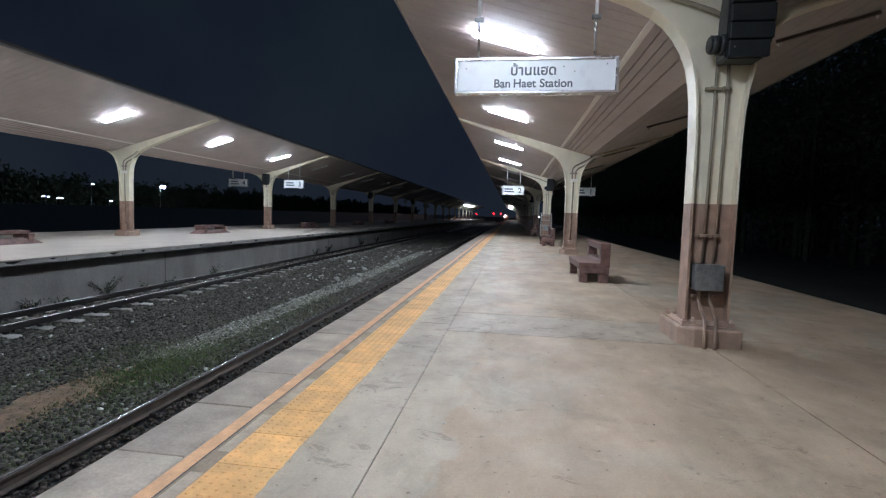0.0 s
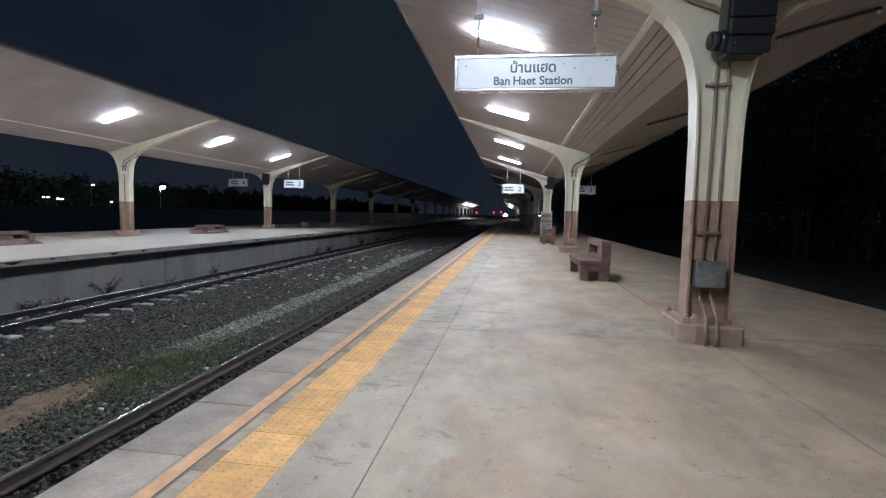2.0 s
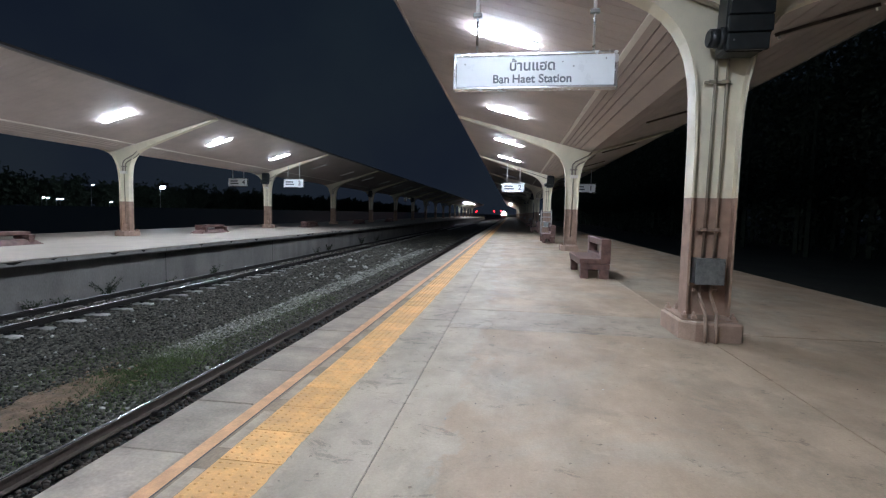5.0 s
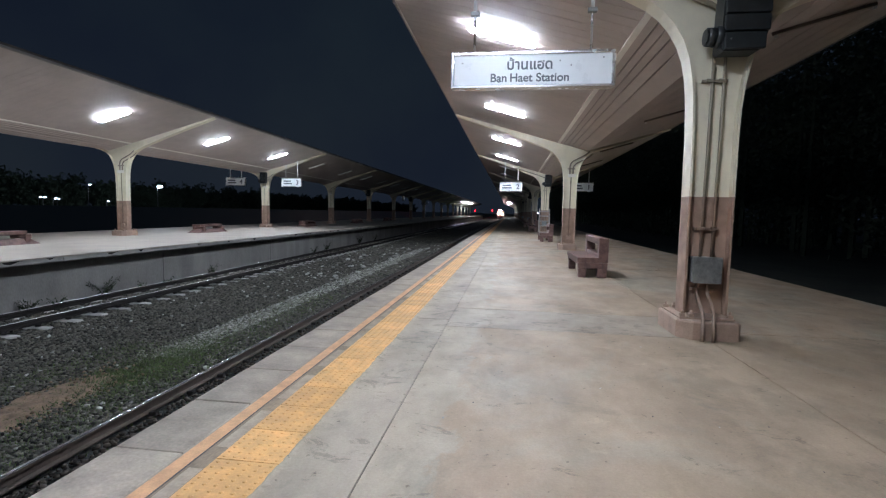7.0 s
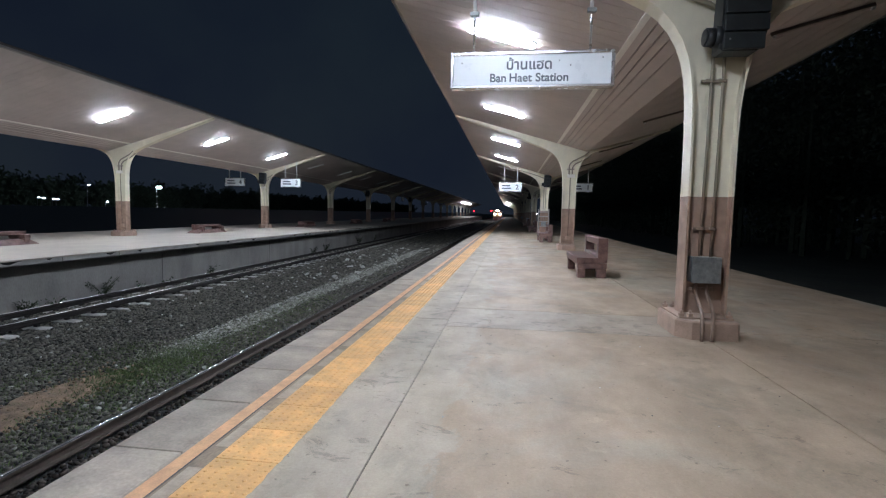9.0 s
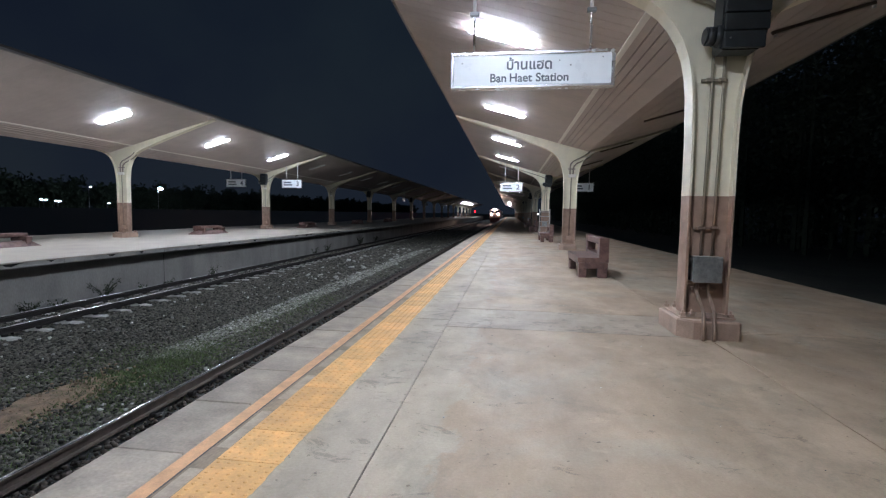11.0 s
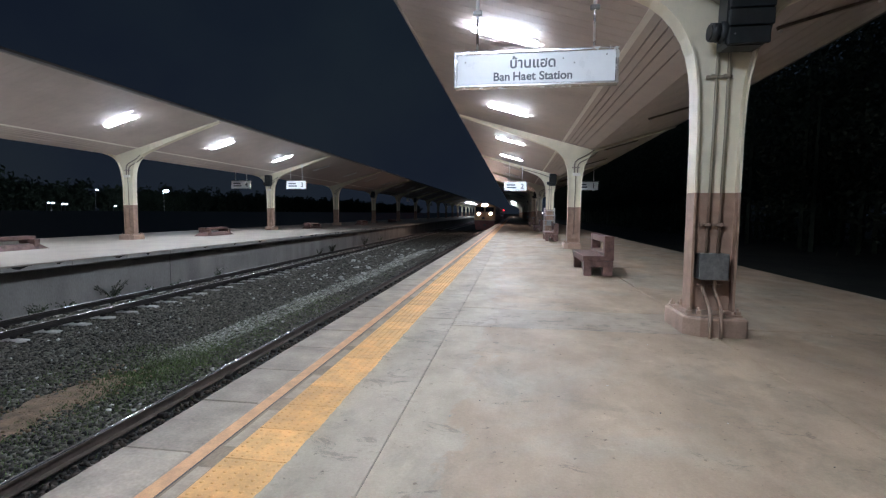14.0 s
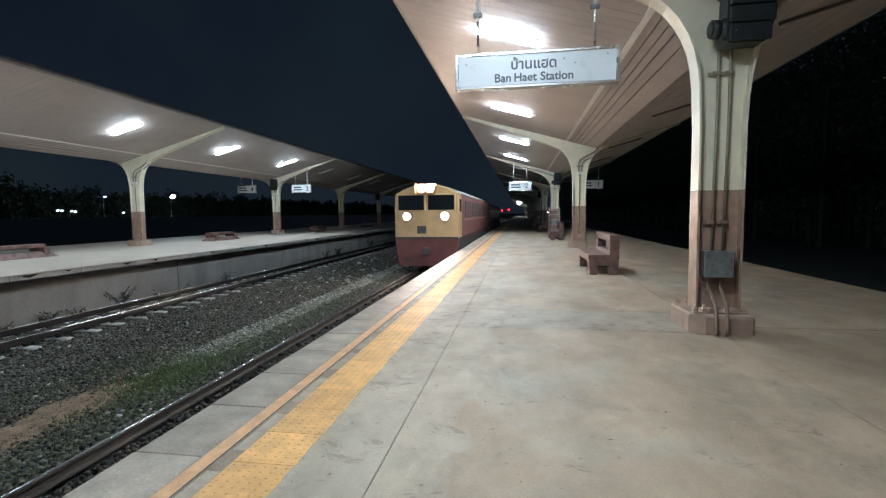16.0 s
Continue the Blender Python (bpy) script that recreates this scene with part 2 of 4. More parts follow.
M["floor"] = floor_material("worn_concrete", (0.398, 0.302, 0.210), (0.384, 0.322, 0.242), 0.60)
M["floor_grey"] = floor_material("grey_concrete", (0.364, 0.300, 0.228), (0.376, 0.320, 0.250), 0.557)
M["mud"] = mat("oily_stone", (0.06, 0.048, 0.038), 0.9, var=0.4, scale=9, island=True, obrand=0.6)
G = {
    "tube": glow("tube_light", (0.905, 0.96, 1.03), TUBE_POWER),
    "tube_far": glow("tube_light_far", (0.905, 0.96, 1.03), FAR_TUBE_POWER),
    "head": glow("headlight_lens", (1.0, 0.70, 0.54), HEAD_POWER),
    "red": glow("red_signal_lens", (1.0, 0.004, 0.011), 16.0),
    "street": glow("street_lamp_lens", (0.75, 0.88, 1.0), 3500.0),
    "street_dim": glow("dim_lamp_lens", (0.8, 0.88, 1.0), 40.0),
}


# ---- mesh helpers ----
def mesh_of(bm, name, material):
    me = bpy.data.meshes.new(name)
    bm.to_mesh(me)
    bm.free()
    if material:
        me.materials.append(material)
    return me


def part(name, bm, material, parent, label=""):
    ob = new(name, mesh_of(bm, name, material))
    ob.parent = parent
    return tagged(ob, label)


def share(name, me, parent, m):
    ob = new(name, me)
    ob.parent = parent
    ob.matrix_basis = m
    return ob


def setting(name, bm, material, label, category):
    return tagged(new(name, mesh_of(bm, name, material)), label, category, kind="structure")


def thing(name, m, label, category, group="", kind=""):
    ob = new(name)
    ob.matrix_basis = m
    ob.empty_display_size = 0.2
    return tagged(ob, label, category, group, kind)


def box(bm, x0, x1, y0, y1, z0, z1, bevel=0.0, seg=1):
    r = bmesh.ops.create_cube(bm, size=1.0, matrix=Matrix.Translation(((x0 + x1) / 2, (y0 + y1) / 2, (z0 + z1) / 2))
                              @ Matrix.Diagonal((x1 - x0, y1 - y0, z1 - z0, 1)))
    if bevel:
        es = list({e for v in r["verts"] for e in v.link_edges})
        bmesh.ops.bevel(bm, geom=es, offset=bevel, segments=seg, affect="EDGES", profile=0.6)
    return bm


def boxm(*a, **k):
    return box(bmesh.new(), *a, **k)


def tube(bm, pts, r, n=8):
    """A round bar along a polyline."""
    pts = [Vector(p) for p in pts]
    rings = []
    for i, p in enumerate(pts):
        d = (pts[min(i + 1, len(pts) - 1)] - pts[max(i - 1, 0)]).normalized()
        a = d.orthogonal().normalized() if not rings else (prev - d * prev.dot(d)).normalized()
        prev = a
        b = d.cross(a)
        rings.append([bm.verts.new(p + r * (math.cos(t) * a + math.sin(t) * b)) for t in [2 * math.pi * k / n for k in range(n)]])
    for u, v in zip(rings, rings[1:]):
        for k in range(n):
            f = bm.faces.new((u[k], u[(k + 1) % n], v[(k + 1) % n], v[k]))
            f.smooth = True
    bm.faces.new(rings[0][::-1])
    bm.faces.new(rings[-1])
    return bm


def prism_y(bm, outline, y0, y1):
    """An outline of (x, z), extruded along y."""
    a = [bm.verts.new((x, y0, z)) for x, z in outline]
    b = [bm.verts.new((x, y1, z)) for x, z in outline]
    n = len(outline)
    bm.faces.new(a)
    bm.faces.new(b[::-1])
    for k in range(n):
        bm.faces.new((a[k], b[k], b[(k + 1) % n], a[(k + 1) % n]))
    bmesh.ops.recalc_face_normals(bm, faces=bm.faces)
    return bm


def ribbon_y(bm, path, y0, y1, thick):
    """A plate that follows a path of (x, z), as wide as y0 to y1."""
    left, right = [], []
    for i, p in enumerate(path):
        q, r = path[max(i - 1, 0)], path[min(i + 1, len(path) - 1)]
        d = Vector((r[0] - q[0], r[1] - q[1])).normalized()
        nrm = Vector((-d.y, d.x)) * thick / 2
        left.append((p[0] + nrm.x, p[1] + nrm.y))
        right.append((p[0] - nrm.x, p[1] - nrm.y))
    prism_y(bm, left + right[::-1], y0, y1)
    return bm


def solid(name, verts, faces, material):
    me = bpy.data.meshes.new(name)
    me.from_pydata(verts, [], faces)
    me.materials.append(material)
    return me


def raw_boxes(boxes):
    """Many axis-aligned boxes as lists for from_pydata."""
    vs, fs = [], []
    for x0, x1, y0, y1, z0, z1 in boxes:
        o = len(vs)
        vs += [(x0, y0, z0), (x1, y0, z0), (x1, y1, z0), (x0, y1, z0), (x0, y0, z1), (x1, y0, z1), (x1, y1, z1), (x0, y1, z1)]
        fs += [(o, o + 3, o + 2, o + 1), (o + 4, o + 5, o + 6, o + 7), (o, o + 1, o + 5, o + 4), (o + 1, o + 2, o + 6, o + 5),
               (o + 2, o + 3, o + 7, o + 6), (o + 3, o, o + 4, o + 7)]
    return vs, fs


# ---- ground ----
setting("ground", box(bmesh.new(), -1500, 1500, -400, 2600, -2.2, -1.58), M["soil"], "dark bare ground and fields at night", "ground")
setting("ballast_bed", prism_y(bmesh.new(), [(FAR_WALL + 0.2, -1.57), (TRACK_B - 1.2, Z_GROUND), (EDGE + 0.5, Z_GROUND), (EDGE + 0.5, -1.7), (FAR_WALL + 0.2, -1.7)], Y0, 420), M["ballastbed"], "dark grey crushed stone bed under both tracks", "ballast")

# ---- near platform ----
floor_near = setting("floor_platform", box(bmesh.new(), EDGE + 0.03, RIGHT - 0.02, Y0, Y1, -0.20, -0.012), M["joint"], "platform slab with dark joints", "floor")
part("retaining_wall", boxm(EDGE + 0.42, EDGE + 0.62, Y0, Y1, -1.40, -0.20), M["wall"], floor_near, "stained concrete wall below the platform")
part("outer_wall", boxm(RIGHT - 0.45, RIGHT - 0.25, Y0, Y1, -1.40, -0.20), M["wall"], floor_near)
COLS_X = [EDGE + 0.465, -0.774, 2.42, RIGHT]
rows_y = [Y0] + [6.50 + 7.19 * k for k in range(-3, 29)] + [Y1]
rows_y = [v for v in rows_y if Y0 <= v <= Y1]
for n, (xa, xb) in enumerate(zip(COLS_X, COLS_X[1:])):
    cuts = [v - 0.38 if n == 1 and Y0 < v < Y1 else v for v in rows_y]
    if n == 1:
        cuts = sorted(cuts + [7.35])
    for ya, yb in zip(cuts, cuts[1:]):
        pale = n == 0 or (n == 1 and abs(yb - 7.35) < 0.01)
        part("concrete_slab", boxm(xa + 0.004, xb - 0.004, ya + 0.008, yb - 0.008, -0.10, 0.0), M["floor_grey" if pale else "floor"], floor_near)
PITCH = 0.762
cop = mesh_of(boxm(EDGE, EDGE + 0.458, -PITCH / 2 + 0.004, PITCH / 2 - 0.004, -0.16, 0.0, bevel=0.006), "coping_slab", M["coping"])
for k in range(-32, 262):
    share("coping_slab", cop, floor_near, pose(0, 2.565 + PITCH * (k + 0.5), random.uniform(-0.002, 0.002)))
part("painted_strip", boxm(-1.880, -1.780, Y0, Y1, -0.01, 0.004), M["strip"], floor_near, "orange painted warning line, scuffed")

part("gap_mortar", boxm(-1.780, -1.664, Y0, Y1, -0.01, 0.0025), M["gap"], floor_near, "stained mortar line")
part("groove_line", boxm(-1.782, -1.772, Y0, Y1, -0.01, 0.0048), M["joint"], floor_near)


def tactile_mesh(domes):
    vs, fs = raw_boxes([(-0.197, 0.197, -0.198, 0.198, -0.006, 0.006)])
    if domes:
        for i in range(6):
            for j in range(7):
                cx, cy = -0.165 + 0.066 * i, -0.168 + 0.056 * j
                o = len(vs)
                for z, r in ((0.006, 0.014), (0.010, 0.008)):
                    vs += [(cx + r * math.cos(a), cy + r * math.sin(a), z) for a in [math.pi * q / 3 for q in range(6)]]
                fs += [(o + q, o + (q + 1) % 6, o + 6 + (q + 1) % 6, o + 6 + q) for q in range(6)] + [tuple(o + 6 + q for q in range(6))]
    return solid("tactile_tile", vs, fs, M["tactile"])


tile_near, tile_far = tactile_mesh(True), tactile_mesh(False)
for k in range(-10, 290):
    share("tactile_tile", tile_near if k < 60 else tile_far, floor_near, pose(-1.464, 2.53 + 0.402 * (k + 0.5), 0))
far_tiles = [(-1.661, -1.267, 2.53 + 0.402 * k + 0.003, 2.53 + 0.402 * (k + 1) - 0.003, -0.006, 0.006) for k in [*range(-60, -10), *range(290, 598)]]
tagged(new("distant_tiles", solid("distant_tiles", *raw_boxes(far_tiles), M["tactile"])), kind="stuff").parent = floor_near

def smear_edge(y0, y1, step, seed):
    """A thin ragged skin of cement that overlaps the tiles' inner edge."""
    rng = np.random.default_rng(seed)
    n = int((y1 - y0) / step)
    wander = np.convolve(rng.normal(0, 1, n + 9), np.ones(9) / 3.0, "valid")
    vs, fs = [], []
    for i in range(n + 1):
        y = y0 + step * i
        reach = -1.273 - 0.007 * max(-1.0, min(2.4, float(wander[i]))) + rng.uniform(-0.004, 0.004)
        vs += [(reach, y, 0.0062), (reach + 0.006, y, 0.0082), (-1.262, y, 0.0082), (-1.235 + rng.uniform(-0.012, 0.02), y, 0.0006)]
    for i in range(n):
        for k in range(3):
            fs.append((4 * i + k, 4 * i + k + 1, 4 * i + k + 5, 4 * i + k + 4))
    return solid("cement_smear", vs, fs, M["floor_grey"])


tagged(share("cement_smear", smear_edge(1.4, 40.0, 0.03, 21), floor_near, pose(0, 0, 0)), "ragged pale cement smeared over the tile edges")
mortar = mesh_of(boxm(-1.752, -1.667, -0.28, 0.28, -0.006, 0.0042, bevel=0.002), "mortar_fill", M["mortar"])
for k in range(-6, 70):
    share("mortar_fill", mortar, floor_near, pose(random.uniform(-0.004, 0.004), 2.565 + PITCH * (k + 0.5) + random.uniform(-0.05, 0.05), 0, 0, 0, random.uniform(-0.4, 0.4)))

# ---- far platform ----
floor_far = setting("floor_far_platform", box(bmesh.new(), FAR_BACK, FAR_WALL, Y0, Y1, -0.3, FAR_Z - 0.02), M["wall"], "far island platform of pale concrete", "floor")
part("retaining_wall", boxm(FAR_WALL - 0.2, FAR_WALL + 0.004, Y0, Y1, -1.75, -0.30), M["wall"], floor_far, "grey stained concrete retaining wall")
part("paving", boxm(FAR_BACK, FAR_EDGE + 0.035, Y0, Y1, FAR_Z - 0.038, FAR_Z, bevel=0.006), M["farfloor"], floor_far)
fcop = mesh_of(boxm(FAR_EDGE - 0.5, FAR_EDGE, -0.995, 0.995, FAR_Z - 0.16, FAR_Z - 0.040, bevel=0.008), "edge_slab", M["slabedge"])
for k in range(-10, 106):
    share("edge_slab", fcop, floor_far, pose(0, 1.0 + 2 * k, random.uniform(-0.004, 0.004)))
drips = np.random.default_rng(31)
for k in range(46):
    y, w, d = drips.uniform(6, 60), drips.uniform(0.05, 0.32), drips.uniform(0.02, 0.085)
    bm = prism_y(bmesh.new(), [(0, 0), (0.006, 0), (0.006, 0.012), (0, 0.012)], -w, w)
    lo = [bm.verts.new((x, yy, -z)) for x in (0.001, 0.005) for yy, z in ((-w * 0.5, d * 0.6), (0.0, d), (w * 0.4, d * 0.4))]
    up = [bm.verts.new((x, yy, 0.002)) for x in (0.001, 0.005) for yy in (-w * 0.7, 0.0, w * 0.7)]
    for a, b, c, e in ((0, 1, 1, 0), (1, 2, 2, 1)):
        bm.faces.new((up[a], up[b], lo[c], lo[e]))
        bm.faces.new((up[a + 3], lo[e + 3], lo[c + 3], up[b + 3]))
    st_ob = part("drip_stain", bm, M["stain"], floor_far)
    st_ob.matrix_basis = pose(FAR_EDGE + 0.0005, y, FAR_Z - 0.050)
for k in range(-2, 24):
    part("wall_joint", boxm(FAR_WALL + 0.002, FAR_WALL + 0.008, 8.6 * k, 8.6 * k + 0.025, -1.7, -0.31), M["joint"], floor_far)


# ---- tracks ----
def rail_mesh():
    prof = [(-0.062, -0.14), (0.062, -0.14), (0.062, -0.128), (0.012, -0.115), (0.009, -0.045), (0.034, -0.034), (0.034, -0.006),
            (-0.034, -0.006), (-0.034, -0.034), (-0.009, -0.045), (-0.012, -0.115), (-0.062, -0.128)]
    return mesh_of(prism_y(bmesh.new(), prof, Y0, 420), "rail", M["railside"])


rail_me = rail_mesh()
rail_near_me = rail_me.copy()
rail_near_me.materials.clear()
rail_near_me.materials.append(M["railbrown"])
head_me = mesh_of(prism_y(bmesh.new(), [(-0.024, -0.007), (0.024, -0.007), (0.021, -0.0005), (0.012, 0.0015), (-0.012, 0.0015), (-0.021, -0.0005)], Y0, 420), "rail_head", M["railhead"])
sl_me = mesh_of(boxm(-0.95, 0.95, -0.105, 0.105, -0.36, -0.165, bevel=0.025), "sleeper", M["sleeper"])
clip_me = mesh_of(boxm(-0.05, 0.05, -0.04, 0.04, -0.17, -0.115, bevel=0.01), "rail_clip", M["railside"])
for name, cx, lift in (("track_near", TRACK_A, -0.075), ("track_far", TRACK_B, -0.012)):
    tr = thing(name, pose(cx, 0, Z_RAIL), "metre-gauge railway track with polished rail heads on concrete sleepers", "track", kind="structure")
    for s in (-0.53, 0.53):
        r = share("rail", rail_near_me if cx == TRACK_A else rail_me, tr, pose(s, 0, 0))
        share("rail_head", head_me, r, pose(0, 0, 0))
    for k in range(-10, 190):
        share("sleeper", sl_me, tr, pose(random.uniform(-0.02, 0.02), 9.00 + 0.722 * k - 5 * 0.722, lift + random.uniform(-0.006, 0.006), 0, 0, random.uniform(-0.6, 0.6)))
    for k in range(0, 40):
        for s in (-0.64, -0.42, 0.42, 0.64):
            share("rail_clip", clip_me, tr, pose(s, 9.00 + 0.722 * k - 5 * 0.722, 0))

# ---- canopies ----
def z_left(r):
    return VALLEY_Z + SLOPE * (VALLEY_DX - r)


def z_right(r):
    return VALLEY_Z + SLOPE * (r - VALLEY_DX)


TIP_L, TIP_R, STRIP_R = -4.93, 3.90, -0.55


def slanted(vs, fs, x0, z0, x1, z1, y0, y1, up):
    o = len(vs)
    vs += [(x0, y0, z0), (x1, y0, z1), (x1, y1, z1), (x0, y1, z0), (x0, y0, z0 + up), (x1, y0, z1 + up), (x1, y1, z1 + up), (x0, y1, z0 + up)]
    fs += [(o, o + 3, o + 2, o + 1), (o + 4, o + 5, o + 6, o + 7), (o, o + 1, o + 5, o + 4), (o + 1, o + 2, o + 6, o + 5),
           (o + 2, o + 3, o + 7, o + 6), (o + 3, o, o + 4, o + 7)]


def canopy(names, m, ya, yb):
    vs, fs = [], []
    slanted(vs, fs, TIP_L, z_left(TIP_L) + 0.03, VALLEY_DX, z_left(VALLEY_DX) + 0.03, ya, yb, 0.10)
    slanted(vs, fs, VALLEY_DX, z_right(VALLEY_DX) + 0.03, TIP_R, z_right(TIP_R) + 0.03, ya, yb, 0.10)
    roof = new(names[0], solid("roof_deck", vs, fs, M["groove"]))
    roof.matrix_basis = m
    tagged(roof, "butterfly platform canopy roof over steel arms", "roof", kind="structure")
    vs, fs = [], []
    y = ya
    gap = 0.006 if ya < -100 else 0.014
    while y < yb - 0.01:
        w = 0.30
        slanted(vs, fs, TIP_L + 0.02, z_left(TIP_L + 0.02), STRIP_R - 0.05, z_left(STRIP_R - 0.05), y, min(y + w - gap, yb), 0.03)
        y += w
    for a, b in ((STRIP_R + 0.05, -0.36), (-0.335, -0.20), (-0.175, -0.04), (-0.015, 0.20), (0.225, VALLEY_DX)):
        slanted(vs, fs, a, z_left(a), b, z_left(b), ya, yb, 0.03)
    n = 8
    for k in range(n):
        a = VALLEY_DX + (TIP_R - VALLEY_DX) * k / n
        b = VALLEY_DX + (TIP_R - VALLEY_DX) * (k + 1) / n - 0.012
        slanted(vs, fs, a, z_right(a), b, z_right(b), ya, yb, 0.03)
    ceil = new(names[1], solid("ceiling_boards", vs, fs, M["ceiling"]))
    ceil.matrix_basis = m
    tagged(ceil, "brown boarded canopy soffit with narrow grooves", "ceiling", kind="structure")
    for nm, a, b, z, mm, lab in (("trim_strip", STRIP_R - 0.048, STRIP_R + 0.048, z_left, M["trim"], "pale cover strip along the soffit"),
                                 ("edge_trim", TIP_L - 0.03, TIP_L + 0.02, z_left, M["fascia"], ""), ("edge_trim", TIP_R - 0.02, TIP_R + 0.03, z_right, M["fascia"], "")):
        vs, fs = [], []
        slanted(vs, fs, a, z(a) - 0.02, b, z(b) - 0.02, ya, yb, 0.045 if nm == "trim_strip" else 0.06)
        t = new(nm, solid(nm, vs, fs, mm))
        t.parent = roof
        tagged(t, lab)
    return roof


near_m = pose(COL_X, 0, 0)
canopy(("canopy_roof_near", "ceiling_near"), near_m, Y0, Y1)
# the far canopy is the same section, turned about
far_turn = pose(FCOL_X, 0, FAR_Z, 0, 0, 180)
canopy(("canopy_roof_far", "ceiling_far"), far_turn, -Y1, -Y0)

# ---- canopy columns ----
LEFT_PATH = [(-0.275, 0.22), (-0.28, 2.5), (-0.30, 3.00), (-0.325, 3.22), (-0.37, 3.44), (-0.445, 3.64), (-0.55, 3.82), (-0.68, 3.975), (-0.85, 4.11), (-1.10, 4.24),
             (-1.40, 4.36), (-1.78, 4.51), (-2.29, 4.70), (-3.5, 5.13), (-4.90, 5.60)]
RIGHT_PATH = [(0.225, 0.22), (0.235, 2.5), (0.25, 2.85), (0.28, 3.12), (0.345, 3.44), (0.45, 3.70), (0.58, 3.89), (0.74, 4.02), (1.0, 4.13), (1.5, 4.28), (2.4, 4.53), (3.86, 4.97)]


def column(speaker, side=-1, swing=1):
    th = thing("canopy_column", pose(0, 0, 0), "cream steel canopy column, brown below, with a long curved arm, on a brown plinth", "column", "canopy columns")
    outline = LEFT_PATH + [(TIP_L + 0.03, z_left(TIP_L + 0.03) - 0.005), (VALLEY_DX, VALLEY_Z - 0.005), (TIP_R - 0.03, z_right(TIP_R - 0.03) - 0.005)] + RIGHT_PATH[::-1]
    part("web", prism_y(bmesh.new(), outline, -0.03, 0.03), M["steel"], th)
    part("flange", ribbon_y(bmesh.new(), LEFT_PATH, -0.14, 0.14, 0.028), M["steel"], th)
    part("flange", ribbon_y(bmesh.new(), RIGHT_PATH, -0.14, 0.14, 0.028), M["steel"], th)
    # plinth with cut corners and a sloped top
    bm = bmesh.new()
    def oct_ring(ax, bx, ay, c, z):
        return [bm.verts.new(p) for p in ((ax + c, -ay, z), (bx - 0.03, -ay, z), (bx, -ay + 0.03, z), (bx, ay - 0.03, z), (bx - 0.03, ay, z), (ax + c, ay, z), (ax, ay - c, z), (ax, -ay + c, z))]
    rings = [oct_ring(-0.435, 0.258, 0.50, 0.15, 0.0), oct_ring(-0.435, 0.258, 0.50, 0.15, 0.205), oct_ring(-0.42, 0.243, 0.485, 0.14, 0.225)]
    for u, v in zip(rings, rings[1:]):
        for k in range(8):
            bm.faces.new((u[k], u[(k + 1) % 8], v[(k + 1) % 8], v[k]))
    bm.faces.new(rings[-1])
    plinth = part("plinth", bm, M["plinth"], th, "chipped brown painted concrete plinth")
    part("base_plate", boxm(-0.395, 0.24, -0.36, 0.36, 0.22, 0.245), M["plinth"], th)
    for bx in (-0.355, -0.25, 0.20):
        for by in (-0.31, 0.31):
            bm = bmesh.new()
            tube(bm, [(bx, by, 0.23), (bx, by, 0.325)], 0.016, 6)
            box(bm, bx - 0.028, bx + 0.028, by - 0.028, by + 0.028, 0.245, 0.285)
            part("anchor_bolt", bm, M["plinth"], th)
    yy = 0.075 * side
    if speaker:
        for cx, dx in ((-0.09, -0.10), (0.045, -0.115)):
            bm = tube(bmesh.new(), [(cx + 0.02, yy, 3.95), (cx + 0.01, yy, 2.4), (cx - 0.01, yy, 0.96)], 0.019)
            part("conduit", bm, M["pipe"], th)
            bm = tube(bmesh.new(), [(cx - 0.035, yy - 0.03, 0.68), (cx - 0.04, yy - 0.03, 0.52), (cx - 0.035, yy - 0.12, 0.42), (cx + dx * 0.6, yy - 0.34, 0.31), (cx + dx, yy - 0.455, 0.22), (cx + dx, yy - 0.475, 0.10), (cx + dx, yy - 0.475, 0.0)], 0.022)
            part("conduit", bm, M["pipe"], th)
        for z in (3.15, 1.33, 0.56):
            bm = bmesh.new()
            box(bm, -0.19, 0.11, yy + 0.0, yy + 0.03, z - 0.016, z + 0.016)
            box(bm, -0.15, -0.07, yy - 0.035, yy + 0.0, z - 0.022, z + 0.022, bevel=0.008)
            box(bm, -0.005, 0.075, yy - 0.035, yy + 0.0, z - 0.022, z + 0.022, bevel=0.008)
            part("conduit_clamp", bm, M["pipe"], th)
        part("conduit", tube(bmesh.new(), [(-0.02, yy - 0.02, 3.98), (-0.16, yy - 0.02, 4.07), (-0.55, yy, 4.22), (-1.3, yy, 4.45), (-2.2, yy, 4.72)], 0.03), M["pipe"], th)
        bx = part("junction_box", boxm(-0.215, 0.115, yy - 0.13, yy + 0.06, 0.655, 0.975, bevel=0.008), M["galv"], th, "dull galvanised steel junction box")
        part("box_cover", boxm(-0.22, 0.12, yy - 0.138, yy - 0.128, 0.65, 0.98, bevel=0.004), M["galv"], bx)
        # dark strip stands in for the box's shadow to its right
        part("box_shadow_strip", boxm(0.118, 0.15, yy - 0.08, yy + 0.05, 0.64, 0.95, bevel=0.006), M["locoGrey"], bx)
    else:
        bm = tube(bmesh.new(), [(0.0, yy, 3.05), (-0.01, yy, 2.0), (-0.03, yy, 0.55)], 0.02)
        part("conduit", bm, M["pipe"], th)
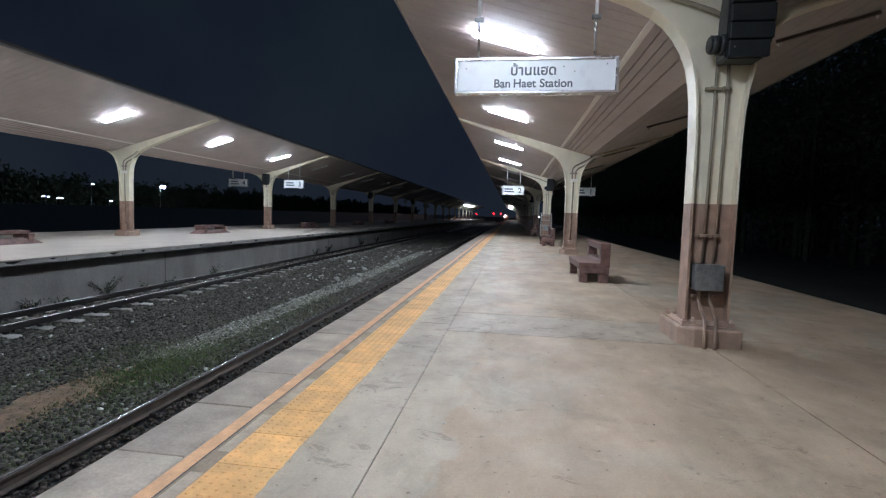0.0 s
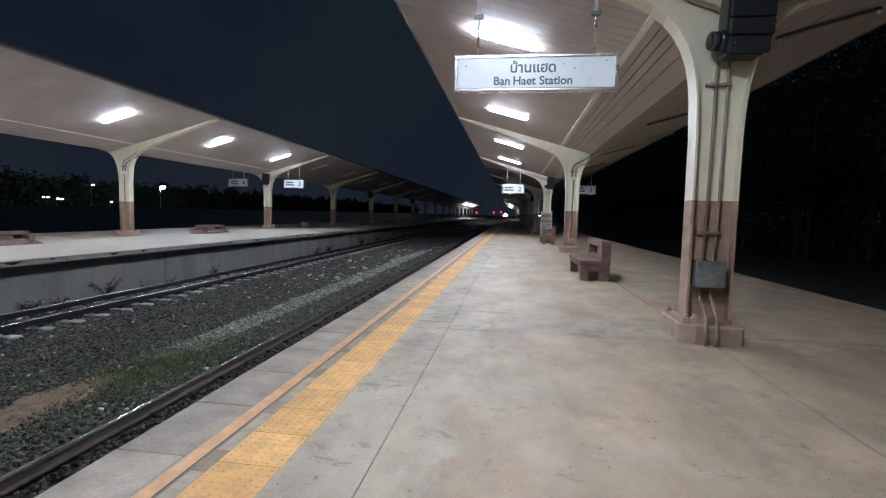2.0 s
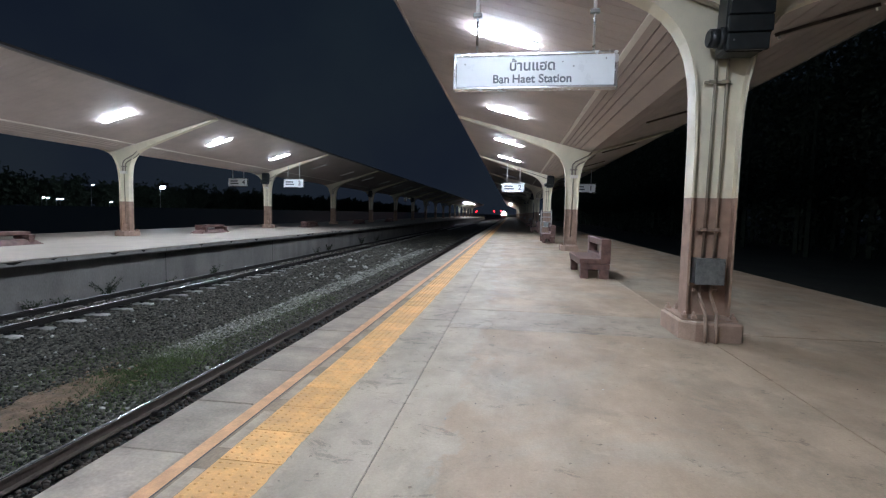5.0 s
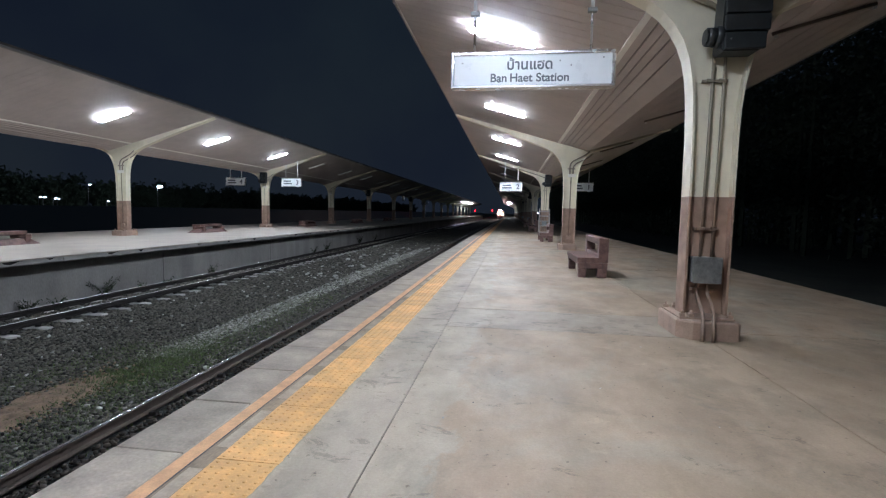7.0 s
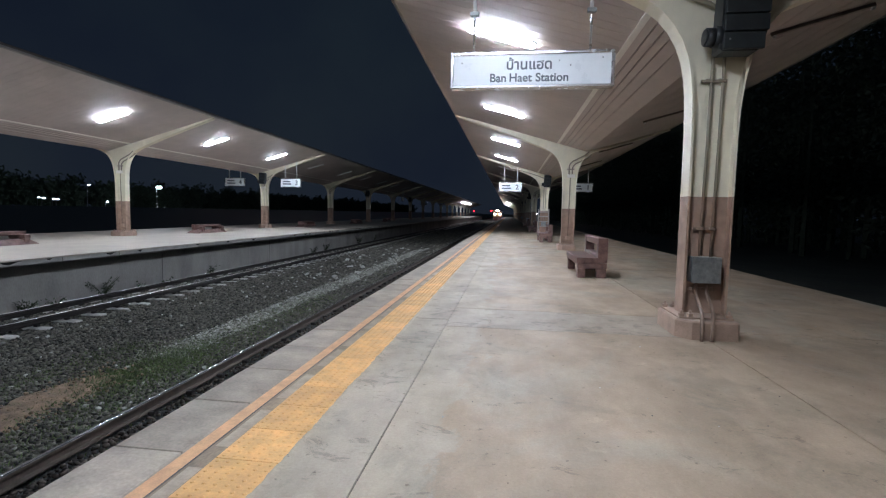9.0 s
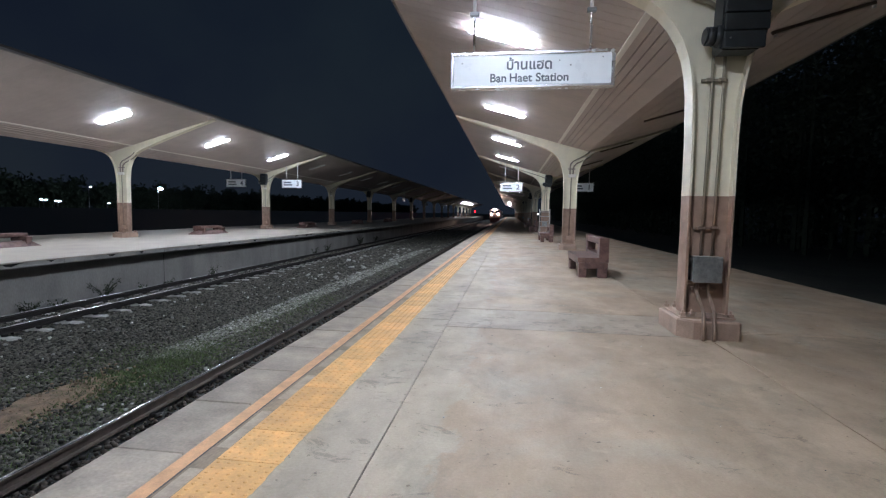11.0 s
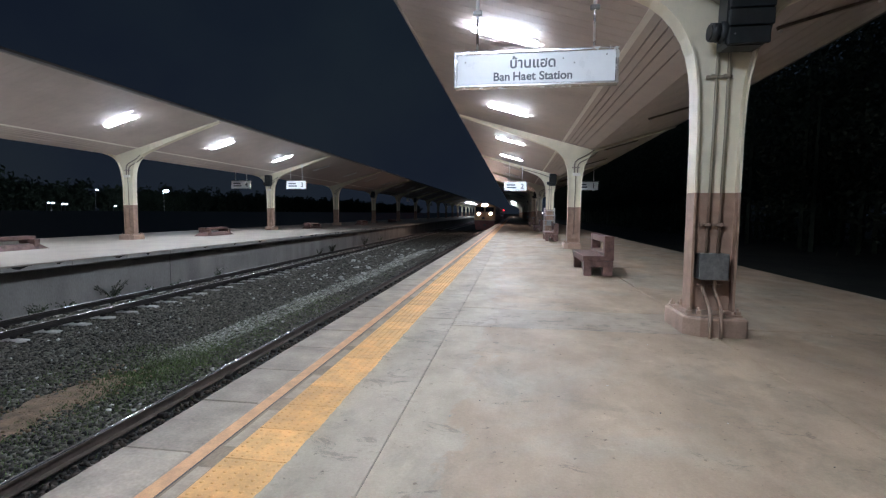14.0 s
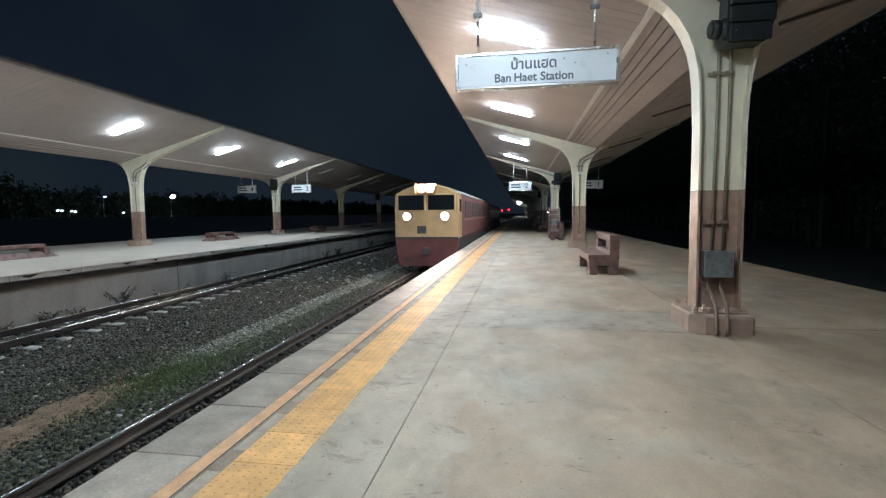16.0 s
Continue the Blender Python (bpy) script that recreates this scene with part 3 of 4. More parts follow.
        # two pipes swing from the box to the arm
        for x0, up in ((-0.06, 3.60), (0.07, 3.50)):
            bm = tube(bmesh.new(), [(x0 * swing, yy, 3.15), (x0 * swing, yy, up - 0.10), ((x0 + 0.03) * swing, yy, up), ((x0 + 0.12) * swing, yy, up + 0.10), ((x0 + 0.42) * swing, yy, up + 0.25),
                                    ((x0 + 0.62) * swing, yy, up + 0.36), ((x0 + 0.78) * swing, yy, up + 0.50)], 0.027)
            part("conduit", bm, M["conduit"], th)
        part("conduit_clamp", boxm(-0.15, 0.15, yy - 0.03, yy + 0.03, 3.36, 3.40, bevel=0.006), M["conduit"], th)
        part("junction_box", boxm(-0.12, 0.19, yy - 0.05, yy + 0.05, 3.03, 3.16, bevel=0.01), M["trim"], th, "cream junction box")
        part("junction_box", boxm(-0.11, 0.05, yy - 0.05, yy + 0.05, 0.42, 0.58, bevel=0.01), M["plinth"], th)
    return th


def loudspeaker(m):
    th = thing("loudspeaker", m, "black box loudspeaker with a horn, bracketed to a canopy column", "loudspeaker", "column loudspeakers")
    bm = bmesh.new()
    prism_y(bm, [(-0.235, 0.03), (-0.20, 0.0), (0.17, 0.0), (0.22, 0.03), (0.275, 0.24), (0.285, 0.70), (0.25, 0.84), (-0.20, 0.84), (-0.22, 0.62)], -0.26, -0.02)
    part("cabinet", bm, M["black"], th)
    # moulded front of four bands with gaps between them
    for z0, z1, a, b in ((0.01, 0.20, -0.215, 0.235), (0.215, 0.40, -0.212, 0.272), (0.415, 0.61, -0.205, 0.278), (0.625, 0.835, -0.20, 0.268)):
        part("grille_band", boxm(a, b, -0.315, -0.255, z0, z1, bevel=0.016, seg=2), M["black"], th)
    for z in (0.12, 0.66):
        part("screw", tube(bmesh.new(), [(-0.15, -0.32, z), (-0.15, -0.312, z)], 0.012, 6), M["pole"], th)
    bm = tube(bmesh.new(), [(-0.385, -0.17, 0.19), (-0.365, -0.17, 0.19)], 0.092, 8)
    tube(bm, [(-0.365, -0.17, 0.19), (-0.28, -0.17, 0.19)], 0.112, 8)
    tube(bm, [(-0.28, -0.17, 0.19), (-0.20, -0.17, 0.19)], 0.130, 8)
    box(bm, -0.34, -0.31, -0.295, -0.275, 0.20, 0.23)
    part("horn", bm, M["black"], th)
    part("bracket", boxm(-0.12, 0.12, -0.02, 0.09, 0.15, 0.62), M["pole"], th)
    return th


cA, cB = column(True), column(False)
cA.matrix_basis = pose(COL_X, COL_Y, 0)
cB.matrix_basis = pose(COL_X, COL_Y + BAY, 0)
sp = loudspeaker(pose(COL_X + 0.115, COL_Y - 0.12, 3.41))
for k in range(-1, 17):
    if k not in (0, 1):
        copy_thing(cA if k % 2 == 0 else cB, pose(COL_X, COL_Y + BAY * k, 0))
    if k and k % 2 == 0 and k < 7:
        copy_thing(sp, pose(COL_X + 0.115, COL_Y + BAY * k - 0.12, 3.41))
cF = column(False, 1, -1)
cF.matrix_basis = pose(FCOL_X, FCOL_Y, FAR_Z, 0, 0, 180)
for k in range(-1, 16):
    if k:
        copy_thing(cF, pose(FCOL_X, FCOL_Y + FBAY * k, FAR_Z, 0, 0, 180))
    if k % 2 == 1 and k < 6:
        copy_thing(sp, pose(FCOL_X - 0.02, FCOL_Y + FBAY * k - 0.12, FAR_Z + 3.36))

# ---- tube lights under the canopies ----
def tube_light(lit, lens="tube"):
    th = thing("tube_light", pose(0, 0, 0), "lit fluorescent batten under the canopy soffit" if lit else "unlit fluorescent batten under the canopy soffit", "light fixture", "soffit tube lights")
    part("housing", boxm(-0.72, 0.72, -0.150, 0.150, -0.030, 0.0, bevel=0.006), M["fixture"], th)
    # a shallow trough of a diffuser with rounded ends
    bm = bmesh.new()
    rings = []
    for z, k in ((-0.028, 1.0), (-0.052, 0.97), (-0.068, 0.86), (-0.076, 0.62)):
        w = 0.145 * k
        rings.append([bm.verts.new((sx * (0.60 + (k - 1) * 0.05) + w * 0.85 * math.cos(q), w * math.sin(q), z))
                      for sx, q0 in ((1, -math.pi / 2), (-1, math.pi / 2)) for q in [q0 + math.pi * j / 6 for j in range(7)]])
    for u, v in zip(rings, rings[1:]):
        for j in range(14):
            bm.faces.new((u[j], v[j], v[(j + 1) % 14], u[(j + 1) % 14])).smooth = True
    bm.faces.new(rings[-1][::-1])
    bm.faces.new(rings[0])
    bmesh.ops.recalc_face_normals(bm, faces=bm.faces)
    part("diffuser", bm, G[lens] if lit else M["fixture"], th)
    return th


tilt = math.degrees(math.atan(SLOPE))
lit, dark = tube_light(True), tube_light(False)
LAMP_R = -2.76
for k in range(-2, 31):
    y = COL_Y + 3.595 + 7.19 * k
    src = lit if -1 <= k <= 3 or k in (21, 27) else dark
    m = pose(COL_X + LAMP_R, y, z_left(LAMP_R), 0, tilt, 0)
    if k == 0:
        lit.matrix_basis = m
    elif k == 4:
        dark.matrix_basis = m
    else:
        copy_thing(src, m)
lit_far = tube_light(True, "tube_far")
for k in range(-4, 28):
    y = FCOL_Y + FBAY * (0.25 + 0.5 * k)
    m = pose(FCOL_X - LAMP_R, y, FAR_Z + z_left(LAMP_R), 0, -tilt, 0)
    if k == -4:
        lit_far.matrix_basis = m
        continue
    copy_thing(lit_far if k <= 1 or 20 <= k <= 25 else dark, pose(FCOL_X - LAMP_R, y, FAR_Z + z_left(LAMP_R), 0, -tilt, 0))



def bare_batten():
    """A slim batten without a tube, crosswise under the outer wing."""
    th = thing("bare_batten", pose(0, 0, 0), "slim dark unlit batten under the outer wing of the canopy", "light fixture", "outer wing battens")
    part("spine", boxm(-0.74, 0.74, -0.022, 0.022, -0.055, 0.0, bevel=0.006), M["batten"], th)
    part("reflector", prism_y(bmesh.new(), [(-0.70, -0.058), (0.70, -0.058), (0.70, -0.052), (-0.70, -0.052)], -0.055, 0.055), M["conduit"], th)
    for x in (-0.70, 0.70):
        part("tube_holder", boxm(x - 0.02, x + 0.02, -0.025, 0.025, -0.10, -0.055, bevel=0.004), M["fixture"], th)
    return th


bare = bare_batten()
for k in range(0, 12):
    m = pose(4.66, 8.30 + 7.19 * k, z_right(4.66 - COL_X) - 0.002, 0, -tilt, 0)
    if k == 0:
        bare.matrix_basis = m
    else:
        copy_thing(bare, m)

# ---- hanging signs ----
def text_mesh(body, size, material, spacing=1.0):
    cu = bpy.data.curves.new("lettering", "FONT")
    cu.body, cu.size, cu.align_x, cu.align_y, cu.extrude, cu.offset, cu.space_character = body, size, "CENTER", "BOTTOM_BASELINE", 0.002, 0.021 * size, spacing
    ob = bpy.data.objects.new("lettering", cu)
    scene.collection.objects.link(ob)
    bpy.context.view_layer.update()
    me = bpy.data.meshes.new_from_object(ob.evaluated_get(bpy.context.evaluated_depsgraph_get()))
    bpy.data.objects.remove(ob)
    me.materials.clear()
    me.materials.append(material)
    return me


def sign_box(m, w, h, rod_xs, rod_tops, label):
    """A framed sign box that faces -y; the origin is the middle of its lower edge."""
    th = thing("hanging_sign", m, label, "sign", "hanging platform signs")
    part("panel", boxm(-w / 2 + 0.03, w / 2 - 0.03, -0.045, 0.045, 0.03, h - 0.03), M["white"], th)
    f = 0.045
    part("frame_rail", boxm(-w / 2, w / 2, -0.065, 0.065, 0, f, bevel=0.01), M["chrome"], th)
    part("frame_rail", boxm(-w / 2, w / 2, -0.065, 0.065, h - f, h, bevel=0.01), M["chrome"], th)
    part("frame_stile", boxm(-w / 2, -w / 2 + f, -0.066, 0.066, 0.002, h - 0.002, bevel=0.01), M["chrome"], th)
    part("frame_stile", boxm(w / 2 - f, w / 2, -0.066, 0.066, 0.002, h - 0.002, bevel=0.01), M["chrome"], th)
    for x, zt in zip(rod_xs, rod_tops):
        rod = part("hanger_rod", tube(bmesh.new(), [(x, 0, h - 0.01), (x, 0, zt)], 0.016 if w > 1.9 else 0.03), M["chrome" if w > 1.9 else "fixture"], th)
        if w > 1.9:
            part("sleeve", tube(bmesh.new(), [(x, 0, h + 0.52), (x, 0, zt)], 0.024), M["fixture"], rod)
            part("coupling", boxm(x - 0.06, x + 0.06, -0.03, 0.03, h + 0.47, h + 0.53, bevel=0.01), M["pole"], rod)
    return th


st = sign_box(pose(0.235, 6.54, 3.108), 2.10, 0.470, (-0.75, 0.745), (1.83, 1.40), "white station name sign in a bright steel frame on two rods")
for words, size, z in ((("\u0e1a\u0e49\u0e32\u0e19\u0e41\u0e2e\u0e14",), 0.178, 0.240), (("Ban", "Haet", "Station"), 0.150, 0.084)):
    meshes = [text_mesh(w, size, M["letter"]) for w in words]
    widths = [max(v.co.x for v in me.vertices) - min(v.co.x for v in me.vertices) for me in meshes]
    space = 0.30 * size
    x = -0.025 - (sum(widths) + space * (len(words) - 1)) / 2
    for me, w in zip(meshes, widths):
        x0 = min(v.co.x for v in me.vertices)
        tagged(share("lettering", me, st, pose(x - x0, -0.049, z, 90)), "dark grey lettering")
        x += w + space
for dx, dz in ((-0.90, 0.33), (0.36, 0.34), (0.50, 0.28), (-0.42, 0.08), (0.90, 0.37)):
    part("dirt_spot", boxm(dx - 0.008, dx + 0.008, -0.048, -0.044, dz - 0.007, dz + 0.009), M["grime"], st)


def platform_sign(m, number, tops):
    th = sign_box(m, 1.62, 0.66, (-0.45, 0.47), tops, "white platform number sign hanging from a canopy arm")
    for z, a, b in ((0.42, -0.62, -0.02), (0.24, -0.62, 0.05)):
        part("text_bar", boxm(a, b, -0.049, -0.044, z - 0.05, z + 0.05), M["letter"], th)
    tagged(share("numeral", text_mesh(number, 0.48, M["letter"]), th, pose(0.47, -0.049, 0.17, 90)), "dark numeral")


platform_sign(pose(0.05, COL_Y + 2 * BAY - 0.2, 3.06), "2", (2.05, 1.75))
platform_sign(pose(4.98, COL_Y + 2 * BAY - 0.2, 3.08), "1", (1.65, 1.85))
platform_sign(pose(-16.50, FCOL_Y + FBAY - 0.2, FAR_Z + 3.13), "3", (1.65, 1.95))
platform_sign(pose(-21.05, FCOL_Y + FBAY - 0.2, FAR_Z + 3.15), "4", (1.45, 1.45))
platform_sign(pose(-16.50, FCOL_Y + 7 * FBAY - 0.2, FAR_Z + 3.13), "3", (1.65, 1.95))
platform_sign(pose(-21.05, FCOL_Y + 7 * FBAY - 0.2, FAR_Z + 3.15), "4", (1.45, 1.45))
sign_box(pose(-16.60, FCOL_Y + 4 * FBAY - 2.4, FAR_Z + 3.10, rz=90), 1.62, 0.66, (-0.45, 0.47), (2.25, 2.25), "white sign hung lengthwise along the far canopy")

# ---- benches ----
def bench(m, back=True):
    th = thing("platform_bench", m, "maroon painted concrete bench with a slotted backrest on the platform", "bench", "platform benches")
    L = 2.05
    for y in (0.0, L - 0.22):
        part("cross_beam", boxm(0.02, 0.69, y, y + 0.22, 0.22, 0.355, bevel=0.014, seg=2), M["bench"], th)
        part("leg", boxm(0.03, 0.21, y + 0.01, y + 0.21, 0.0, 0.222, bevel=0.012), M["bench"], th)
        part("leg", boxm(0.46, 0.68, y + 0.01, y + 0.21, 0.0, 0.222, bevel=0.012), M["bench"], th)
    part("seat", boxm(0.0, 0.50, -0.01, L + 0.01, 0.352, 0.475, bevel=0.018, seg=2), M["bench"], th)
    part("seat_front", boxm(0.02, 0.07, 0.22, L - 0.22, 0.30, 0.372, bevel=0.006), M["bench"], th)
    if not back:
        bm = bmesh.new()
        lo = [bm.verts.new(p) for p in ((-0.10, -0.30, 0), (0.72, -0.30, 0), (0.72, L + 0.30, 0), (-0.10, L + 0.30, 0))]
        hi = [bm.verts.new(p) for p in ((0.08, 0.0, 0.20), (0.60, 0.0, 0.20), (0.60, L, 0.20), (0.08, L, 0.20))]
        bm.faces.new(hi)
        for q in range(4):
            bm.faces.new((lo[q], lo[(q + 1) % 4], hi[(q + 1) % 4], hi[q]))
        part("sloped_base", bm, M["bench"], th)
        return tagged(th, "low maroon concrete bench without a back on the far platform")
    for y in (0.0, L - 0.24):
        part("back_post", boxm(0.48, 0.70, y, y + 0.24, 0.36, 0.94, bevel=0.015, seg=2), M["bench"], th)
    part("back_rail", boxm(0.485, 0.695, 0.235, L - 0.235, 0.78, 0.935, bevel=0.012), M["bench"], th)
    part("back_rail", boxm(0.485, 0.695, 0.235, L - 0.235, 0.40, 0.55, bevel=0.012), M["bench"], th)
    return th


bn = bench(pose(1.62, 11.60, 0))
for k in (1, 2, 3):
    copy_thing(bn, pose(1.62, 11.60 + BAY * k, 0))
low = bench(pose(-17.75, 25.0, FAR_Z), False)
for y in (13.1, 25.0 + FBAY, 25.0 + 2 * FBAY, 25.0 + 3 * FBAY):
    copy_thing(low, pose(-17.75, y, FAR_Z))


def trolley(m):
    th = thing("luggage_trolley", m, "upright steel luggage trolley with a ladder-like handle frame", "trolley")
    part("deck", boxm(-0.35, 0.35, -0.45, 0.45, 0.30, 0.36, bevel=0.01), M["cart"], th)
    for x in (-0.30, 0.30):
        part("handle_post", tube(bmesh.new(), [(x, 0.40, 0.3), (x, 0.42, 1.2), (x, 0.44, 1.80)], 0.036), M["cart"], th)
        for y in (-0.32, 0.30):
            part("wheel", tube(bmesh.new(), [(x - 0.03, y, 0.15), (x + 0.03, y, 0.15)], 0.15, 14), M["rubber"], th)
    for z in (0.75, 1.05, 1.35, 1.62):
        part("rung", tube(bmesh.new(), [(-0.30, 0.42, z), (0.30, 0.42, z)], 0.028), M["cart"], th)
    return th


trolley(pose(2.10, 29.5, 0))


# ---- loose stone on the ballast bed ----
def scatter(name, n, area, size, material, seed, label, category, skip=None, z=Z_GROUND, flat=0.7):
    rng = np.random.default_rng(seed)
    x = rng.uniform(area[0], area[1], n)
    u = rng.uniform(0, 1, n)
    y = area[2] + (area[3] - area[2]) * u ** area[4]
    if skip is not None:
        keep = skip(x, y, rng)
        x, y = x[keep], y[keep]
    n = len(x)
    s = rng.uniform(size[0], size[1], n) * (1 + np.clip((y - 8) / 60, 0, 0.8))
    cube = np.array([(i, j, k) for k in (-1, 1) for j in (-1, 1) for i in (-1, 1)], float)
    v = cube[None] * rng.uniform(0.55, 1.0, (n, 8, 3)) * np.array([1, 1, flat])
    ang = rng.uniform(0, 2 * np.pi, n)
    tl = rng.uniform(-0.6, 0.6, n)
    c, sn, ct, st_ = np.cos(ang), np.sin(ang), np.cos(tl), np.sin(tl)
    vx, vy, vz = v[..., 0], v[..., 1], v[..., 2]
    vy, vz = vy * ct[:, None] - vz * st_[:, None], vy * st_[:, None] + vz * ct[:, None]
    vx, vy = vx * c[:, None] - vy * sn[:, None], vx * sn[:, None] + vy * c[:, None]
    v = np.stack([vx, vy, vz], -1) * s[:, None, None] / 2
    v += np.stack([x, y, z + s * 0.12 + rng.uniform(-0.008, 0.02, n)], -1)[:, None]
    faces = np.array([(0, 2, 3, 1), (4, 5, 7, 6), (0, 1, 5, 4), (1, 3, 7, 5), (3, 2, 6, 7), (2, 0, 4, 6)])
    f = (np.arange(n)[:, None, None] * 8 + faces[None]).reshape(-1, 4)
    me = bpy.data.meshes.new(name)
    me.vertices.add(n * 8)
    me.vertices.foreach_set("co", v.reshape(-1))
    me.loops.add(f.size)
    me.loops.foreach_set("vertex_index", f.reshape(-1))
    me.polygons.add(len(f))
    me.polygons.foreach_set("loop_start", np.arange(len(f)) * 4)
    me.update(calc_edges=True)
    me.materials.append(material)
    return tagged(new(name, me), label, category, kind="stuff")


def off_track(x, y, rng):
    low = x < TRACK_B - 1.15
    on_b = np.abs(x - TRACK_B) < 1.02
    phase = np.abs(((y - 9.00 + 0.361) % 0.722) - 0.361)
    dirt = (np.abs(x + 6.20 - 0.10 * np.sin(y * 2.1)) < 0.42) & (y > 4.2) & (y < 6.9)
    rail = (np.abs(np.abs(x - TRACK_A) - 0.53) < 0.07) | (np.abs(np.abs(x - TRACK_B) - 0.53) < 0.07)
    return ~((on_b & (phase < 0.14)) | (dirt & (rng.uniform(0, 1, len(x)) < 0.93)) | rail | low)


scatter("ballast_stones", 125000, (FAR_WALL + 0.05, TRACK_A - 0.58, 2.4, 16, 1.25), (0.018, 0.060), M["stone"], 3, "loose dark grey crushed ballast stones", "ballast", off_track)
scatter("ballast_stones", 95000, (FAR_WALL + 0.05, TRACK_A - 0.58, 16, 75, 1.6), (0.025, 0.068), M["stone"], 4, "loose dark grey crushed ballast stones", "ballast", off_track)
scatter("ballast_stones", 14000, (FAR_WALL + 0.05, TRACK_A - 0.58, -16, 2.4, 1.0), (0.04, 0.075), M["stone"], 17, "loose dark grey crushed ballast stones", "ballast", off_track)
scatter("oily_stones", 5000, (TRACK_A - 0.58, EDGE + 0.4, -16, 2.4, 1.0), (0.035, 0.07), M["mud"], 18, "oily brown stones in the near track", "ballast", off_track, Z_GROUND + 0.03)
scatter("oily_stones", 15000, (TRACK_A - 0.58, EDGE + 0.4, 2.4, 40, 1.5), (0.03, 0.07), M["mud"], 8, "oily brown stones in the near track", "ballast", off_track, Z_GROUND + 0.03)
scatter("ballast_stones", 11000, (TRACK_B - 0.40, TRACK_B + 0.36, 2.4, 46, 1.3), (0.03, 0.06), M["stone"], 19, "dark ballast heaped over the sleepers between the far rails", "ballast", None, Z_GROUND + 0.045)
scatter("pale_stones", 380, (-9.6, -4.9, 3, 42, 1.2), (0.03, 0.075), M["paleStone"], 5, "scattered pale stones among the ballast", "stones", off_track, Z_GROUND + 0.02)
scatter("dirt_clods", 420, (-6.75, -5.6, 3.7, 7.2, 1.0), (0.01, 0.055), M["dirt"], 7, "sandy clods on the bare patch", "clods", None, Z_GROUND + 0.015)
scatter("pale_rubble", 7500, (-6.45, -5.75, 8.2, 34, 1.2), (0.018, 0.05), M["paleStone"], 6, "strip of pale gravel between the tracks", "gravel", off_track, Z_GROUND + 0.01)

# sandy patch, a low uneven mound
bm = bmesh.new()
bmesh.ops.create_grid(bm, x_segments=26, y_segments=60, size=0.5)
for v in bm.verts:
    u, w = v.co.x * 2, v.co.y * 2
    edge = max(0.0, 1 - u * u) * max(0.0, 1 - w * w)
    v.co = Vector((-6.18 + u * (0.52 + 0.10 * math.sin(w * 7)), 5.35 + w * 1.75 + 0.12 * math.sin(u * 5), Z_GROUND - 0.03 + 0.075 * edge ** 0.5 + 0.02 * noise.noise(Vector((u * 3, w * 8, 0)))))
setting("dirt_patch", bm, M["dirt"], "sandy bare dirt showing through the ballast", "dirt")


def blades(name, n, place, height, width, material, seed, label, category, lean=0.5, kind="stuff"):
    rng = np.random.default_rng(seed)
    vs, fs = [], []
    for _ in range(n):
        x, y, z = place(rng)
        h, w, a = rng.uniform(*height), rng.uniform(*width), rng.uniform(0, 2 * math.pi)
        dx, dy = math.cos(a), math.sin(a)
        lx, ly = rng.normal(0, lean * h), rng.normal(0, lean * h)
        o = len(vs)
        vs += [(x - dx * w, y - dy * w, z), (x + dx * w, y + dy * w, z), (x + lx * 0.4 + dx * w * 0.7, y + ly * 0.4 + dy * w * 0.7, z + h * 0.6), (x + lx * 0.4 - dx * w * 0.7, y + ly * 0.4 - dy * w * 0.7, z + h * 0.6), (x + lx, y + ly, z + h)]
        fs += [(o, o + 1, o + 2, o + 3), (o + 3, o + 2, o + 4)]
    return tagged(new(name, solid(name, vs, fs, material)), label, category, kind=kind)


def patch(cx, cy, sx, sy):
    return lambda rng: (rng.normal(cx, sx), rng.normal(cy, sy), Z_GROUND - 0.01)


def strip(x0, x1, y0, y1, sx, p=1.0):
    def place(rng):
        u = rng.uniform() ** p
        return x0 + (x1 - x0) * u + rng.normal(0, sx), y0 + (y1 - y0) * u, Z_GROUND - 0.01
    return place


blades("green_grass", 9000, patch(-5.78, 7.2, 0.36, 0.85), (0.03, 0.10), (0.004, 0.009), M["grass"], 11, "low green grass growing in the ballast", "grass")
blades("thin_grass", 14000, strip(-5.4, -5.7, 3.6, 14.5, 0.42), (0.03, 0.08), (0.004, 0.009), M["grass"], 12, "thin green grass among the stones", "grass")
blades("side_grass", 3500, strip(-7.3, -7.0, 4.5, 8.5, 0.25), (0.03, 0.08), (0.004, 0.009), M["grass"], 13, "thin green grass beside the sandy patch", "grass")
blades("dry_weeds", 11000, strip(-6.0, -6.1, 7.6, 30.0, 0.24, 1.3), (0.03, 0.09), (0.005, 0.012), M["dry"], 14, "pale dry weeds in a strip between the tracks", "weeds", 0.9)
blades("trackside_grass", 2600, strip(-5.2, -5.3, 7.0, 24.0, 0.22), (0.03, 0.07), (0.005, 0.010), M["grass"], 15, "thin grass along the near track", "grass")


